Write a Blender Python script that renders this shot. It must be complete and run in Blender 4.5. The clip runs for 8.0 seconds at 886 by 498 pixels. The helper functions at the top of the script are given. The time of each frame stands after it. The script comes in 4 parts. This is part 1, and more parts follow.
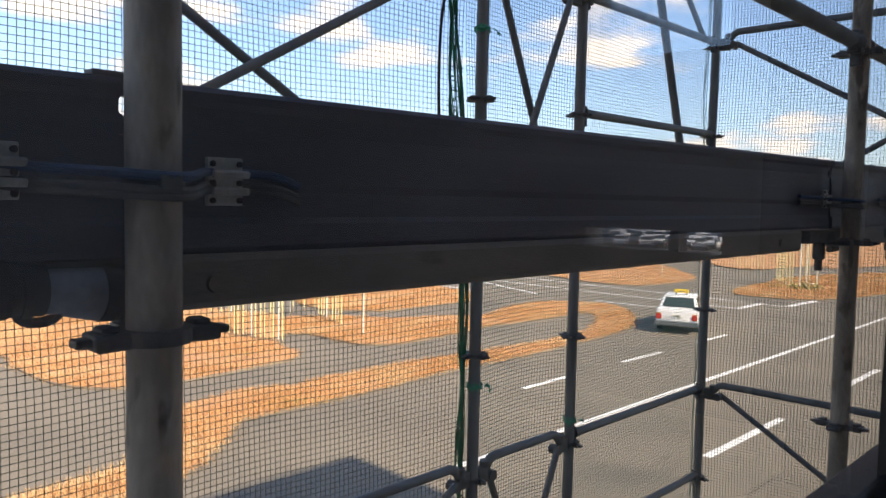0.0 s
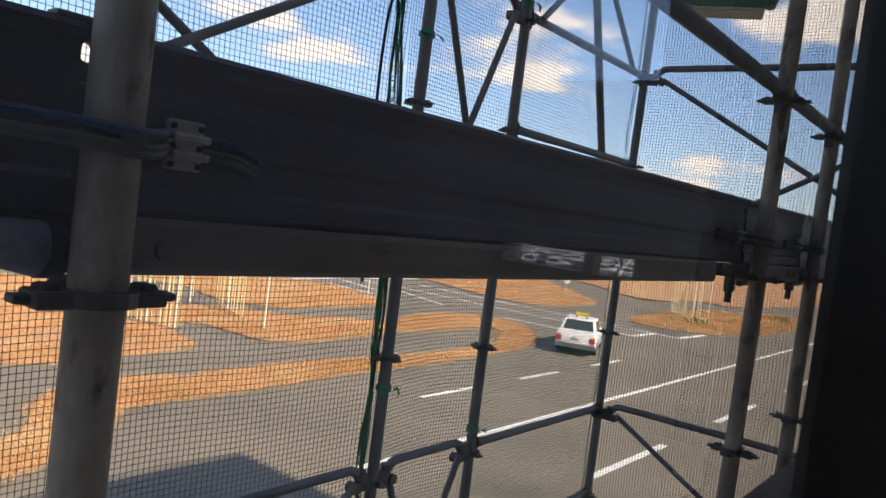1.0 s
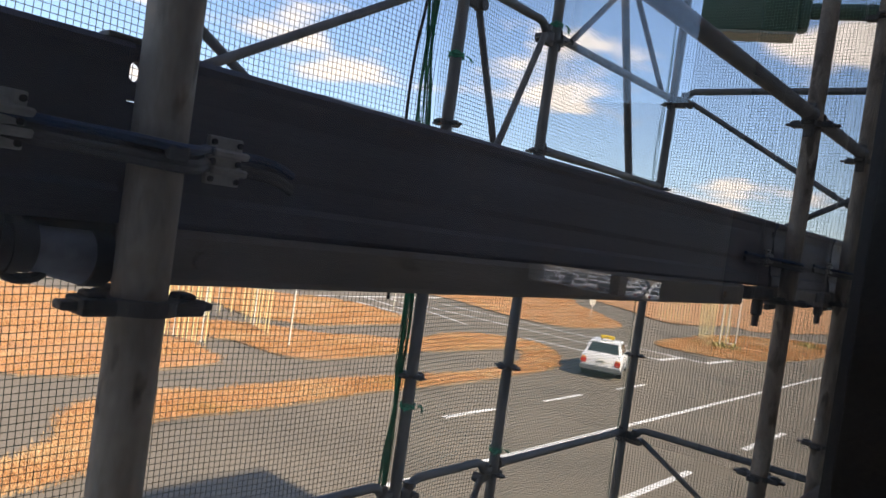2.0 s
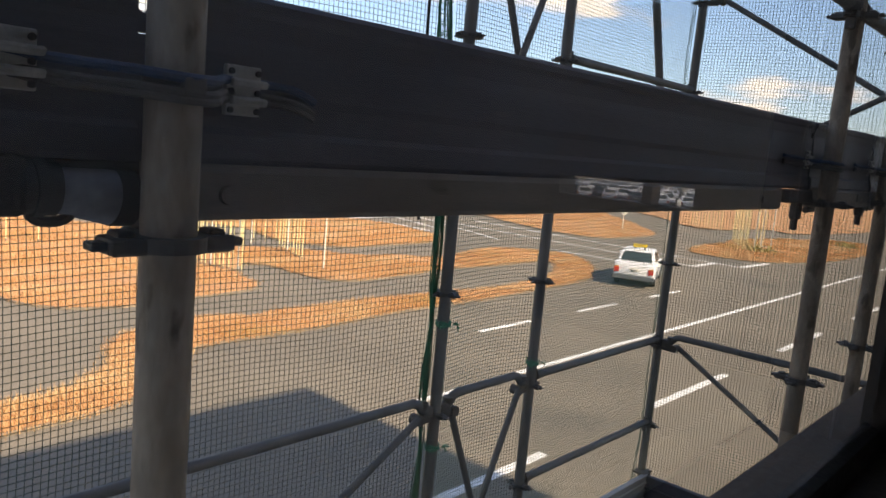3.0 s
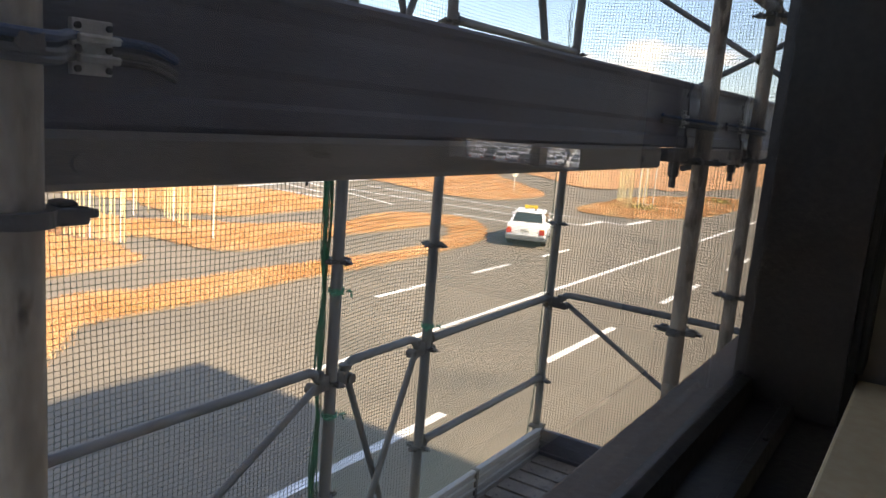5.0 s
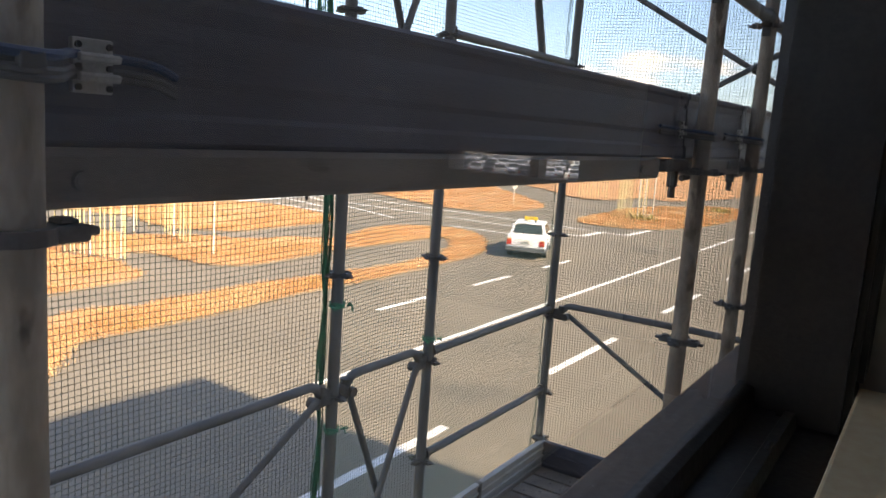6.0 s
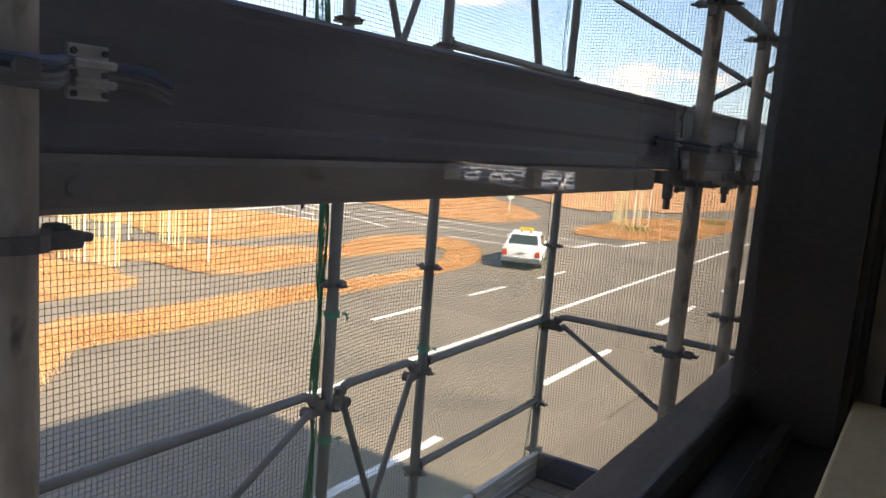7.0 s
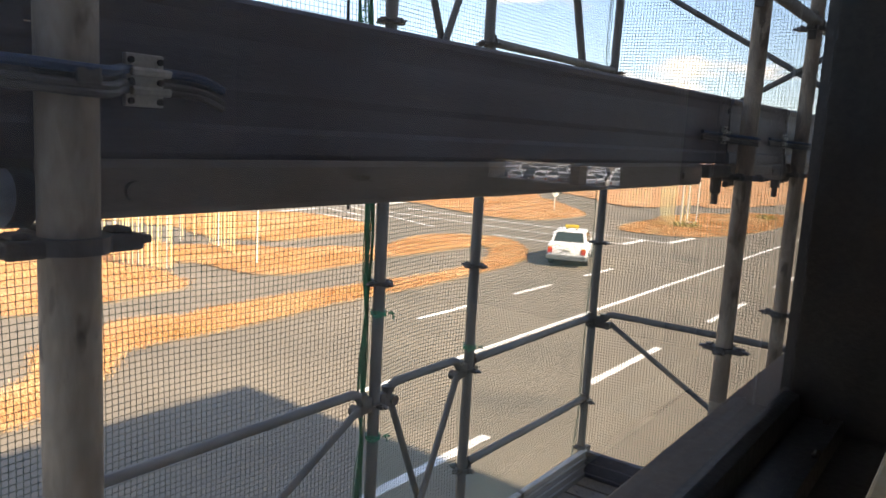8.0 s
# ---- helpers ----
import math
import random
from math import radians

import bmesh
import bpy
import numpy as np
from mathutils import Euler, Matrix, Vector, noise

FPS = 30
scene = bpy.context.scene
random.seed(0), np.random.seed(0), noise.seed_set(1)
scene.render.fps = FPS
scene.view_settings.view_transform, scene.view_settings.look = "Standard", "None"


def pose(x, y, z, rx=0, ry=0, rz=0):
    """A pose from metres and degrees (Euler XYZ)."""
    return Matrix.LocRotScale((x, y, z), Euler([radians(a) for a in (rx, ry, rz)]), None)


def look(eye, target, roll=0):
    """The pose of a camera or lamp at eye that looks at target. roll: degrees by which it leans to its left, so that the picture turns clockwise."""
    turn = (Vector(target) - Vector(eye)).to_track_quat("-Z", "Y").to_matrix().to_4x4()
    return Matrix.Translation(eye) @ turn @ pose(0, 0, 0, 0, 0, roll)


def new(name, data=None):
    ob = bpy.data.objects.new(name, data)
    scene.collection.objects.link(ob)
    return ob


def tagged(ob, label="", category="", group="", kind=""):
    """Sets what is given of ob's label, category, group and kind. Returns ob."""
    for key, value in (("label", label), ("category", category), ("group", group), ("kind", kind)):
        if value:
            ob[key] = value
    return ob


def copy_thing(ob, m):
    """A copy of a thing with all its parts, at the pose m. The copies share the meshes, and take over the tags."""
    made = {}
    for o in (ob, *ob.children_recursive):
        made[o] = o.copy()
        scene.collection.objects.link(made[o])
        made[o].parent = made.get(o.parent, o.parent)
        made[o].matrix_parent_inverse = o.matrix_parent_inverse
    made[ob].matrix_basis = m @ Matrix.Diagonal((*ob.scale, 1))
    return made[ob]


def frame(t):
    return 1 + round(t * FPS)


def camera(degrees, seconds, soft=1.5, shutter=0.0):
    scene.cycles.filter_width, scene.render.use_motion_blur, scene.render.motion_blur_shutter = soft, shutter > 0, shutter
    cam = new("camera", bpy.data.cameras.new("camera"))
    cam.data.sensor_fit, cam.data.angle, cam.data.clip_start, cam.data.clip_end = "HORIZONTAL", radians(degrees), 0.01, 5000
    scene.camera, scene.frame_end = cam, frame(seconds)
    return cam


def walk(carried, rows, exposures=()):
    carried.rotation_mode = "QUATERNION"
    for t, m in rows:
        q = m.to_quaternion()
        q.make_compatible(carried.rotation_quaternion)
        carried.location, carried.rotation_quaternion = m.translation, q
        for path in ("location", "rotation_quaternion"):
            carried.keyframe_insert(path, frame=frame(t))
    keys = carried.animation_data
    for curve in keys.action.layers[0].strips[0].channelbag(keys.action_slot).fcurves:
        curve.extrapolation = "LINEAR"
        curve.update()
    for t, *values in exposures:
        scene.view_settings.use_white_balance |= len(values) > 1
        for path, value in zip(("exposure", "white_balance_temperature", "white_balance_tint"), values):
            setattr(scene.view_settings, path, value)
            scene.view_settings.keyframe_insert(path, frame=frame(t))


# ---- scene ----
cam = camera(60.3, 8.0)

PATH = [
    (0, (-2.006, -0.583, 5.036), (-0.575, 0.808, 4.902), 1.2),
    (0.5, (-2.042, -0.556, 5.025), (-0.504, 0.721, 4.96), 5.7),
    (1, (-2.031, -0.548, 5.019), (-0.447, 0.668, 4.92), 7.2),
    (2.5, (-2.051, -0.56, 5.016), (-0.535, 0.743, 4.966), 8.0),
    (3, (-2.035, -0.546, 5.02), (-0.543, 0.756, 4.739), 5.2),
    (3.5, (-2.015, -0.539, 5.017), (-0.478, 0.667, 4.59), 4.5),
    (4, (-2.019, -0.542, 5.018), (-0.417, 0.59, 4.628), 4.8),
    (4.5, (-2.011, -0.542, 5.018), (-0.374, 0.549, 4.656), 4.5),
    (5, (-2.01, -0.541, 5.018), (-0.358, 0.53, 4.67), 4.7),
    (6.5, (-2.012, -0.543, 5.019), (-0.356, 0.536, 4.715), 3.8),
    (7, (-2.01, -0.542, 5.018), (-0.346, 0.529, 4.729), 4.5),
    (7.5, (-2.015, -0.545, 5.018), (-0.351, 0.528, 4.734), 4.7),
    (8, (-2.018, -0.547, 5.018), (-0.421, 0.62, 4.718), 3.3),
]
walk(cam, [(t, look(eye, target, roll)) for t, eye, target, roll in PATH],
     exposures=[(0, 1.2, 7200, 12), (0.5, 1.0, 7200, 13), (1.2, 0.94, 7200, 13), (2.5, 1.03, 7300, 13), (3.0, 1.1, 7700, 12), (3.5, 1.5, 7950, 12), (4.2, 1.72, 7900, 12), (8, 1.72, 7850, 12)])

# ---------------------------------------------------------------- light
SUN_TO = Vector((-0.02, -0.743, 0.669)).normalized()
sun_data = bpy.data.lights.new("sun", "SUN")
sun_data.energy, sun_data.angle, sun_data.color = 4.35, radians(0.6), (1.0, 0.90, 0.76)
sun = new("sun", sun_data)
sun.matrix_world = look((0, 0, 60), Vector((0, 0, 60)) - SUN_TO)

world = bpy.data.worlds.new("sky")
scene.world = world
world.use_nodes = True
wn, wl = world.node_tree.nodes, world.node_tree.links
sky = wn.new("ShaderNodeTexSky")
sky.sky_type, sky.sun_disc = "NISHITA", False
sky.sun_elevation = math.asin(SUN_TO.z)
sky.sun_rotation = math.atan2(SUN_TO.x, SUN_TO.y)
sky.air_density, sky.dust_density, sky.ozone_density = 1.0, 0.3, 2.8
geo = wn.new("ShaderNodeTexCoord")
sep = wn.new("ShaderNodeSeparateXYZ")
wl.new(geo.outputs["Generated"], sep.inputs[0])


def wmath(op, a, b=None):
    n = wn.new("ShaderNodeMath")
    n.operation = op
    for i, v in enumerate((a, b)):
        if v is None:
            continue
        if isinstance(v, (int, float)):
            n.inputs[i].default_value = v
        else:
            wl.new(v, n.inputs[i])
    return n.outputs[0]


# flat-bottomed cumulus, laid out on a plane high over the ground
up = wmath("ADD", wmath("MAXIMUM", sep.outputs[2], 0.0), 0.16)
comb = wn.new("ShaderNodeCombineXYZ")
wl.new(wmath("DIVIDE", sep.outputs[0], up), comb.inputs[0])
wl.new(wmath("DIVIDE", sep.outputs[1], up), comb.inputs[1])
wl.new(wmath("MULTIPLY", sep.outputs[2], 3.0), comb.inputs[2])
puff = wn.new("ShaderNodeTexNoise")
puff.inputs["Scale"].default_value, puff.inputs["Detail"].default_value, puff.inputs["Roughness"].default_value = 1.6, 10.0, 0.5
wl.new(comb.outputs[0], puff.inputs["Vector"])
ramp = wn.new("ShaderNodeValToRGB")
ramp.color_ramp.elements[0].position, ramp.color_ramp.elements[1].position = 0.545, 0.63
wl.new(puff.outputs["Fac"], ramp.inputs[0])
cloud_col = wn.new("ShaderNodeMixRGB")
cloud_col.inputs[1].default_value, cloud_col.inputs[2].default_value = (4.3, 4.35, 5.0, 1), (6.6, 6.15, 5.95, 1)
wl.new(ramp.outputs[0], cloud_col.inputs[0])
haze = wn.new("ShaderNodeMixRGB")
wl.new(wmath("MULTIPLY", wmath("POWER", 2.718, wmath("MULTIPLY", wmath("MAXIMUM", sep.outputs[2], 0.0), -7.0)), 0.42), haze.inputs[0])
deep = wn.new("ShaderNodeMixRGB")
deep.blend_type = "MULTIPLY"
deep.inputs[0].default_value, deep.inputs[2].default_value = 1.0, (0.82, 0.91, 1.05, 1)
wl.new(sky.outputs[0], deep.inputs[1])
wl.new(deep.outputs[0], haze.inputs[1])
haze.inputs[2].default_value = (3.5, 3.95, 5.7, 1)
mix = wn.new("ShaderNodeMixRGB")
wl.new(ramp.outputs[0], mix.inputs[0])
wl.new(haze.outputs[0], mix.inputs[1])
wl.new(cloud_col.outputs[0], mix.inputs[2])
wn["Background"].inputs["Strength"].default_value = 0.122
wl.new(mix.outputs[0], wn["Background"].inputs["Color"])

# ---------------------------------------------------------------- materials


def material(name, base, other=None, rough=0.6, metal=0.0, scale=6.0, fine=60.0, bump=0.15, spots=None, lo=0.35, hi=0.65, stretch=(1, 1, 1), spec=0.5, dist=0.01):
    """Two scales of noise between two colours, roughness variation and a fine relief."""
    m = bpy.data.materials.new(name)
    m.use_nodes = True
    n, l = m.node_tree.nodes, m.node_tree.links
    b = n["Principled BSDF"]
    mp = n.new("ShaderNodeMapping")
    mp.inputs["Scale"].default_value = stretch
    pos = n.new("ShaderNodeNewGeometry")
    l.new(pos.outputs["Position"], mp.inputs["Vector"])
    big = n.new("ShaderNodeTexNoise")
    big.inputs["Scale"].default_value, big.inputs["Detail"].default_value = scale, 6
    small = n.new("ShaderNodeTexNoise")
    small.inputs["Scale"].default_value, small.inputs["Detail"].default_value = fine, 4
    for t in (big, small):
        l.new(mp.outputs[0], t.inputs["Vector"])
    r = n.new("ShaderNodeValToRGB")
    r.color_ramp.elements[0].position, r.color_ramp.elements[1].position = lo, hi
    r.color_ramp.elements[0].color = (*base, 1)
    r.color_ramp.elements[1].color = (*(other or [c * 0.7 for c in base]), 1)
    l.new(big.outputs["Fac"], r.inputs[0])
    grain = n.new("ShaderNodeMixRGB")
    grain.blend_type = "OVERLAY"
    grain.inputs[0].default_value = 0.45
    l.new(r.outputs[0], grain.inputs[1])
    bw = n.new("ShaderNodeRGBToBW")
    l.new(small.outputs["Color"], bw.inputs[0])
    l.new(bw.outputs[0], grain.inputs[2])
    col = grain.outputs[0]
    if spots:
        sp = n.new("ShaderNodeTexNoise")
        sp.inputs["Scale"].default_value, sp.inputs["Detail"].default_value = spots[1], 8
        l.new(mp.outputs[0], sp.inputs["Vector"])
        sr = n.new("ShaderNodeValToRGB")
        sr.color_ramp.elements[0].position, sr.color_ramp.elements[1].position = spots[2], spots[2] + 0.08
        l.new(sp.outputs["Fac"], sr.inputs[0])
        ms = n.new("ShaderNodeMixRGB")
        l.new(sr.outputs[0], ms.inputs[0])
        l.new(col, ms.inputs[1])
        ms.inputs[2].default_value = (*spots[0], 1)
        col = ms.outputs[0]
    l.new(col, b.inputs["Base Color"])
    b.inputs["Metallic"].default_value = metal
    b.inputs["Specular IOR Level"].default_value = spec
    rr = n.new("ShaderNodeMapRange")
    rr.inputs["To Min"].default_value, rr.inputs["To Max"].default_value = max(rough - 0.12, 0.02), min(rough + 0.15, 1)
    l.new(small.outputs["Fac"], rr.inputs["Value"])
    l.new(rr.outputs[0], b.inputs["Roughness"])
    bp = n.new("ShaderNodeBump")
    bp.inputs["Strength"].default_value, bp.inputs["Distance"].default_value = bump, dist
    l.new(small.outputs["Fac"], bp.inputs["Height"])
    l.new(bp.outputs[0], b.inputs["Normal"])
    return m


def glow_free(name, base, rough=0.5, metal=0.0, transmission=0.0):
    m = bpy.data.materials.new(name)
    m.use_nodes = True
    b = m.node_tree.nodes["Principled BSDF"]
    b.inputs["Base Color"].default_value = (*base, 1)
    b.inputs["Roughness"].default_value, b.inputs["Metallic"].default_value = rough, metal
    b.inputs["Transmission Weight"].default_value = transmission
    return m


M_ASPHALT = material("asphalt", (0.196, 0.168, 0.132), (0.162, 0.141, 0.113), 0.92, scale=0.35, fine=45, bump=0.5, spots=((0.136, 0.121, 0.100), 0.22, 0.60), spec=0.15)
M_PAINT = material("road_paint", (0.78, 0.78, 0.76), (0.62, 0.61, 0.58), 0.6, scale=3, fine=40, spots=((0.3, 0.29, 0.28), 9, 0.66))
M_KERB = material("kerb_concrete", (0.27, 0.215, 0.15), (0.19, 0.155, 0.115), 0.85, scale=2, fine=30)
M_SOIL = material("dry_turf", (0.46, 0.25, 0.115), (0.37, 0.185, 0.08), 0.95, scale=0.5, fine=9, bump=0.8, spots=((0.20, 0.17, 0.05), 0.35, 0.66), dist=0.05)
M_STEEL = material("galvanised_tube", (0.165, 0.165, 0.16), (0.105, 0.105, 0.10), 0.58, 0.2, scale=14, fine=180, bump=0.12, spots=((0.16, 0.13, 0.11), 26, 0.66), stretch=(1, 1, 0.35))
# brown-stained near posts; base also paler than M_STEEL for the light they catch
M_NEAR = material("weathered_lit_tube", (0.37, 0.315, 0.25), (0.20, 0.165, 0.13), 0.62, 0.15, scale=20, fine=170, bump=0.2, spots=((0.10, 0.075, 0.055), 30, 0.575), lo=0.40, hi=0.60, stretch=(1, 1, 0.45))
M_CLAMP = material("clamp_steel", (0.13, 0.125, 0.12), (0.075, 0.07, 0.066), 0.55, 0.6, scale=30, fine=220, bump=0.2, spots=((0.14, 0.075, 0.04), 40, 0.64))
M_TOE = material("toe_board_steel", (0.118, 0.115, 0.135), (0.082, 0.079, 0.094), 0.5, 0.35, scale=7, fine=150, bump=0.12, spots=((0.20, 0.175, 0.155), 18, 0.66), stretch=(0.4, 1, 1.6))
M_EDGE = material("lower_bar_steel", (0.235, 0.205, 0.175), (0.155, 0.136, 0.117), 0.6, 0.3, scale=9, fine=160, bump=0.15, spots=((0.13, 0.10, 0.075), 22, 0.66), stretch=(0.4, 1, 1.6))
M_ALU = material("aluminium_toe_board", (0.52, 0.51, 0.49), (0.40, 0.39, 0.37), 0.45, 0.55, scale=8, fine=120, bump=0.1, spots=((0.24, 0.22, 0.2), 14, 0.66), stretch=(0.3, 1, 1))
M_DECK = material("deck_plank_steel", (0.34, 0.295, 0.245), (0.21, 0.18, 0.15), 0.65, 0.35, scale=9, fine=90, bump=0.25, spots=((0.15, 0.115, 0.085), 11, 0.62))
M_NET = material("net_thread", (0.045, 0.085, 0.060), (0.032, 0.06, 0.043), 0.7, scale=30, fine=200)
M_NETR = material("green_grey_net_thread", (0.15, 0.26, 0.175), (0.11, 0.19, 0.13), 0.7, scale=30, fine=200)
M_NETG = material("green_net_thread", (0.012, 0.21, 0.095), (0.007, 0.11, 0.05), 0.65, scale=30, fine=200)
M_TIE = glow_free("green_twine", (0.01, 0.26, 0.14), 0.6)
M_BLACK = glow_free("black_cable", (0.012, 0.012, 0.013), 0.5)
M_BLUE = material("blue_wire", (0.010, 0.042, 0.11), (0.008, 0.03, 0.08), 0.55, scale=40, fine=200)
M_CLIP = material("zinc_plate", (0.54, 0.53, 0.50), (0.38, 0.37, 0.35), 0.35, 0.8, scale=40, fine=260, bump=0.1)
M_FRAME = material("black_anodised_frame", (0.048, 0.040, 0.036), (0.032, 0.027, 0.0245), 0.38, 0.0, scale=8, fine=140, bump=0.08, spots=((0.06, 0.05, 0.04), 20, 0.68), spec=0.4)
M_LEDGE = material("outer_ledge_metal", (0.150, 0.095, 0.062), (0.105, 0.068, 0.046), 0.6, 0.1, scale=8, fine=120, bump=0.15, spots=((0.12, 0.105, 0.09), 30, 0.66))
M_STOOL = material("cream_sill_board", (0.82, 0.68, 0.44), (0.75, 0.61, 0.38), 0.5, scale=3, fine=90, bump=0.05, spots=((0.36, 0.31, 0.22), 30, 0.72))
M_ROOM = material("dim_room_plaster", (0.66, 0.62, 0.54), (0.58, 0.54, 0.47), 0.9, scale=2, fine=40)
M_WALL = material("outer_wall_render", (0.5, 0.47, 0.43), (0.44, 0.41, 0.37), 0.9, scale=1.2, fine=40)
M_SLEEVE = material("pale_sleeve", (0.31, 0.335, 0.38), (0.22, 0.235, 0.265), 0.55, 0.2, scale=30, fine=160, bump=0.1)
M_GLASS = bpy.data.materials.new("window_glass")
M_GLASS.use_nodes = True
gb = M_GLASS.node_tree.nodes["Principled BSDF"]
gb.inputs["Base Color"].default_value = (0.97, 0.985, 0.98, 1)
gb.inputs["Roughness"].default_value, gb.inputs["IOR"].default_value, gb.inputs["Transmission Weight"].default_value = 0.0, 1.5, 1.0
# thin dust film and wiped smears on the pane
gn, gk = M_GLASS.node_tree.nodes, M_GLASS.node_tree.links
gpos = gn.new("ShaderNodeNewGeometry")
gmap = gn.new("ShaderNodeMapping")
gmap.inputs["Scale"].default_value, gmap.inputs["Rotation"].default_value = (1.0, 1.0, 0.45), (0, 0.35, 0)
gk.new(gpos.outputs["Position"], gmap.inputs["Vector"])
smear = gn.new("ShaderNodeTexNoise")
smear.inputs["Scale"].default_value, smear.inputs["Detail"].default_value = 9.0, 5
gk.new(gmap.outputs[0], smear.inputs["Vector"])
grange = gn.new("ShaderNodeMapRange")
grange.inputs["From Min"].default_value, grange.inputs["From Max"].default_value = 0.52, 0.80
grange.inputs["To Min"].default_value, grange.inputs["To Max"].default_value = 0.0012, 0.021
gk.new(smear.outputs["Fac"], grange.inputs["Value"])
dust = gn.new("ShaderNodeBsdfTranslucent")
dust.inputs["Color"].default_value = (0.8, 0.79, 0.78, 1)
gmix = gn.new("ShaderNodeMixShader")
gk.new(grange.outputs[0], gmix.inputs[0])
gk.new(gb.outputs[0], gmix.inputs[1])
gk.new(dust.outputs[0], gmix.inputs[2])
gk.new(gmix.outputs[0], gn["Material Output"].inputs["Surface"])
# grey glass, dark only to weaken the sky mirrored from the upper opening
M_TINT = bpy.data.materials.new("dimming_glass")
M_TINT.use_nodes = True
tb = M_TINT.node_tree.nodes["Principled BSDF"]
tb.inputs["Base Color"].default_value = (0.42, 0.45, 0.46, 1)
tb.inputs["Roughness"].default_value, tb.inputs["IOR"].default_value, tb.inputs["Transmission Weight"].default_value = 0.0, 1.45, 1.0
M_BODY = material("white_car_paint", (0.80, 0.80, 0.79), (0.74, 0.74, 0.73), 0.3, scale=1, fine=20, bump=0.0)
M_GREY_BUMPER = material("grey_bumper_plastic", (0.13, 0.14, 0.145), (0.10, 0.11, 0.115), 0.6, scale=4, fine=60)
M_TYRE = glow_free("tyre_rubber", (0.018, 0.018, 0.019), 0.8)
M_RIM = material("wheel_cover", (0.55, 0.55, 0.56), (0.42, 0.42, 0.43), 0.35, 0.6, scale=12, fine=60)
M_CARGLASS = glow_free("tinted_car_glass", (0.035, 0.05, 0.05), 0.06)
M_RED = glow_free("red_lens", (0.55, 0.035, 0.02), 0.25)
M_AMBER = glow_free("amber_lens", (0.75, 0.26, 0.03), 0.25)
M_YELLOW = material("yellow_sign_plastic", (0.82, 0.56, 0.02), (0.76, 0.50, 0.02), 0.45, scale=3, fine=40, bump=0.0)
M_POLEW = material("white_pole_paint", (0.80, 0.78, 0.68), (0.72, 0.68, 0.55), 0.5, scale=2, fine=30)
M_POLEY = material("cream_pole_paint", (0.78, 0.70, 0.38), (0.70, 0.60, 0.28), 0.5, scale=2, fine=30)
M_SIGNAL = material("green_enamel", (0.025, 0.075, 0.04), (0.018, 0.055, 0.03), 0.45, scale=4, fine=40)
M_SIGBASE = material("cream_enamel", (0.40, 0.38, 0.28), (0.32, 0.30, 0.22), 0.5, scale=4, fine=40)
M_BLUESIGN = glow_free("blue_sign_face", (0.03, 0.12, 0.45), 0.4)


def grass_material():
    m = bpy.data.materials.new("dry_grass_blades")
    m.use_nodes = True
    n, l = m.node_tree.nodes, m.node_tree.links
    b = n["Principled BSDF"]
    g = n.new("ShaderNodeNewGeometry")
    big = n.new("ShaderNodeTexNoise")
    big.inputs["Scale"].default_value, big.inputs["Detail"].default_value = 0.4, 5
    mp = n.new("ShaderNodeMapping")
    mp.inputs["Rotation"].default_value, mp.inputs["Scale"].default_value = (0, 0, -0.45), (0.6, 1.5, 1)
    l.new(g.outputs["Position"], mp.inputs["Vector"])
    l.new(mp.outputs[0], big.inputs["Vector"])
    r = n.new("ShaderNodeValToRGB")
    e = r.color_ramp.elements
    e[0].position, e[0].color = 0.26, (0.62, 0.46, 0.26, 1)
    pale = e.new(0.44)
    pale.color = (0.57, 0.34, 0.155, 1)
    e[-1].position, e[-1].color = 0.80, (0.42, 0.33, 0.11, 1)
    mid = e.new(0.60)
    mid.color = (0.53, 0.26, 0.11, 1)
    ad = n.new("ShaderNodeMath")
    ad.operation = "MULTIPLY_ADD"
    ad.inputs[1].default_value, ad.inputs[2].default_value = 0.22, -0.11
    l.new(g.outputs["Random Per Island"], ad.inputs[0])
    sm = n.new("ShaderNodeMath")
    sm.operation = "ADD"
    l.new(ad.outputs[0], sm.inputs[0])
    l.new(big.outputs["Fac"], sm.inputs[1])
    l.new(sm.outputs[0], r.inputs[0])
    l.new(r.outputs[0], b.inputs["Base Color"])
    b.inputs["Roughness"].default_value = 0.8
    return m


M_GRASS = grass_material()

# ---------------------------------------------------------------- mesh helpers


def link_mesh(name, bm, mat, smooth=False):
    me = bpy.data.meshes.new(name)
    bm.to_mesh(me)
    bm.free()
    me.materials.append(mat)
    if smooth:
        for p in me.polygons:
            p.use_smooth = True
        me.set_sharp_from_angle(angle=radians(40))
    return new(name, me)


def part(name, bm, mat, parent, label="", smooth=False):
    ob = link_mesh(name, bm, mat, smooth)
    ob.parent = parent
    if label:
        tagged(ob, label=label)
    return ob


def thing(name, loc, label, category, group="", kind=""):
    ob = new(name)
    ob.empty_display_size = 0.1
    ob.location = loc
    return tagged(ob, label, category, group, kind)


def solid(name, bm, mat, label, category, kind="", group="", smooth=False):
    return tagged(link_mesh(name, bm, mat, smooth), label, category, group, kind)


def add_box(bm, lo, hi, bevel=0.0):
    c = [(a + b) / 2 for a, b in zip(lo, hi)]
    s = [abs(b - a) for a, b in zip(lo, hi)]
    got = bmesh.ops.create_cube(bm, size=1, matrix=Matrix.LocRotScale(c, None, s))
    if bevel:
        edges = list({e for v in got["verts"] for e in v.link_edges})
        bmesh.ops.bevel(bm, geom=edges, offset=bevel, segments=2, profile=0.5, affect="EDGES")
    return bm


def box(lo, hi, bevel=0.0):
    return add_box(bmesh.new(), lo, hi, bevel)


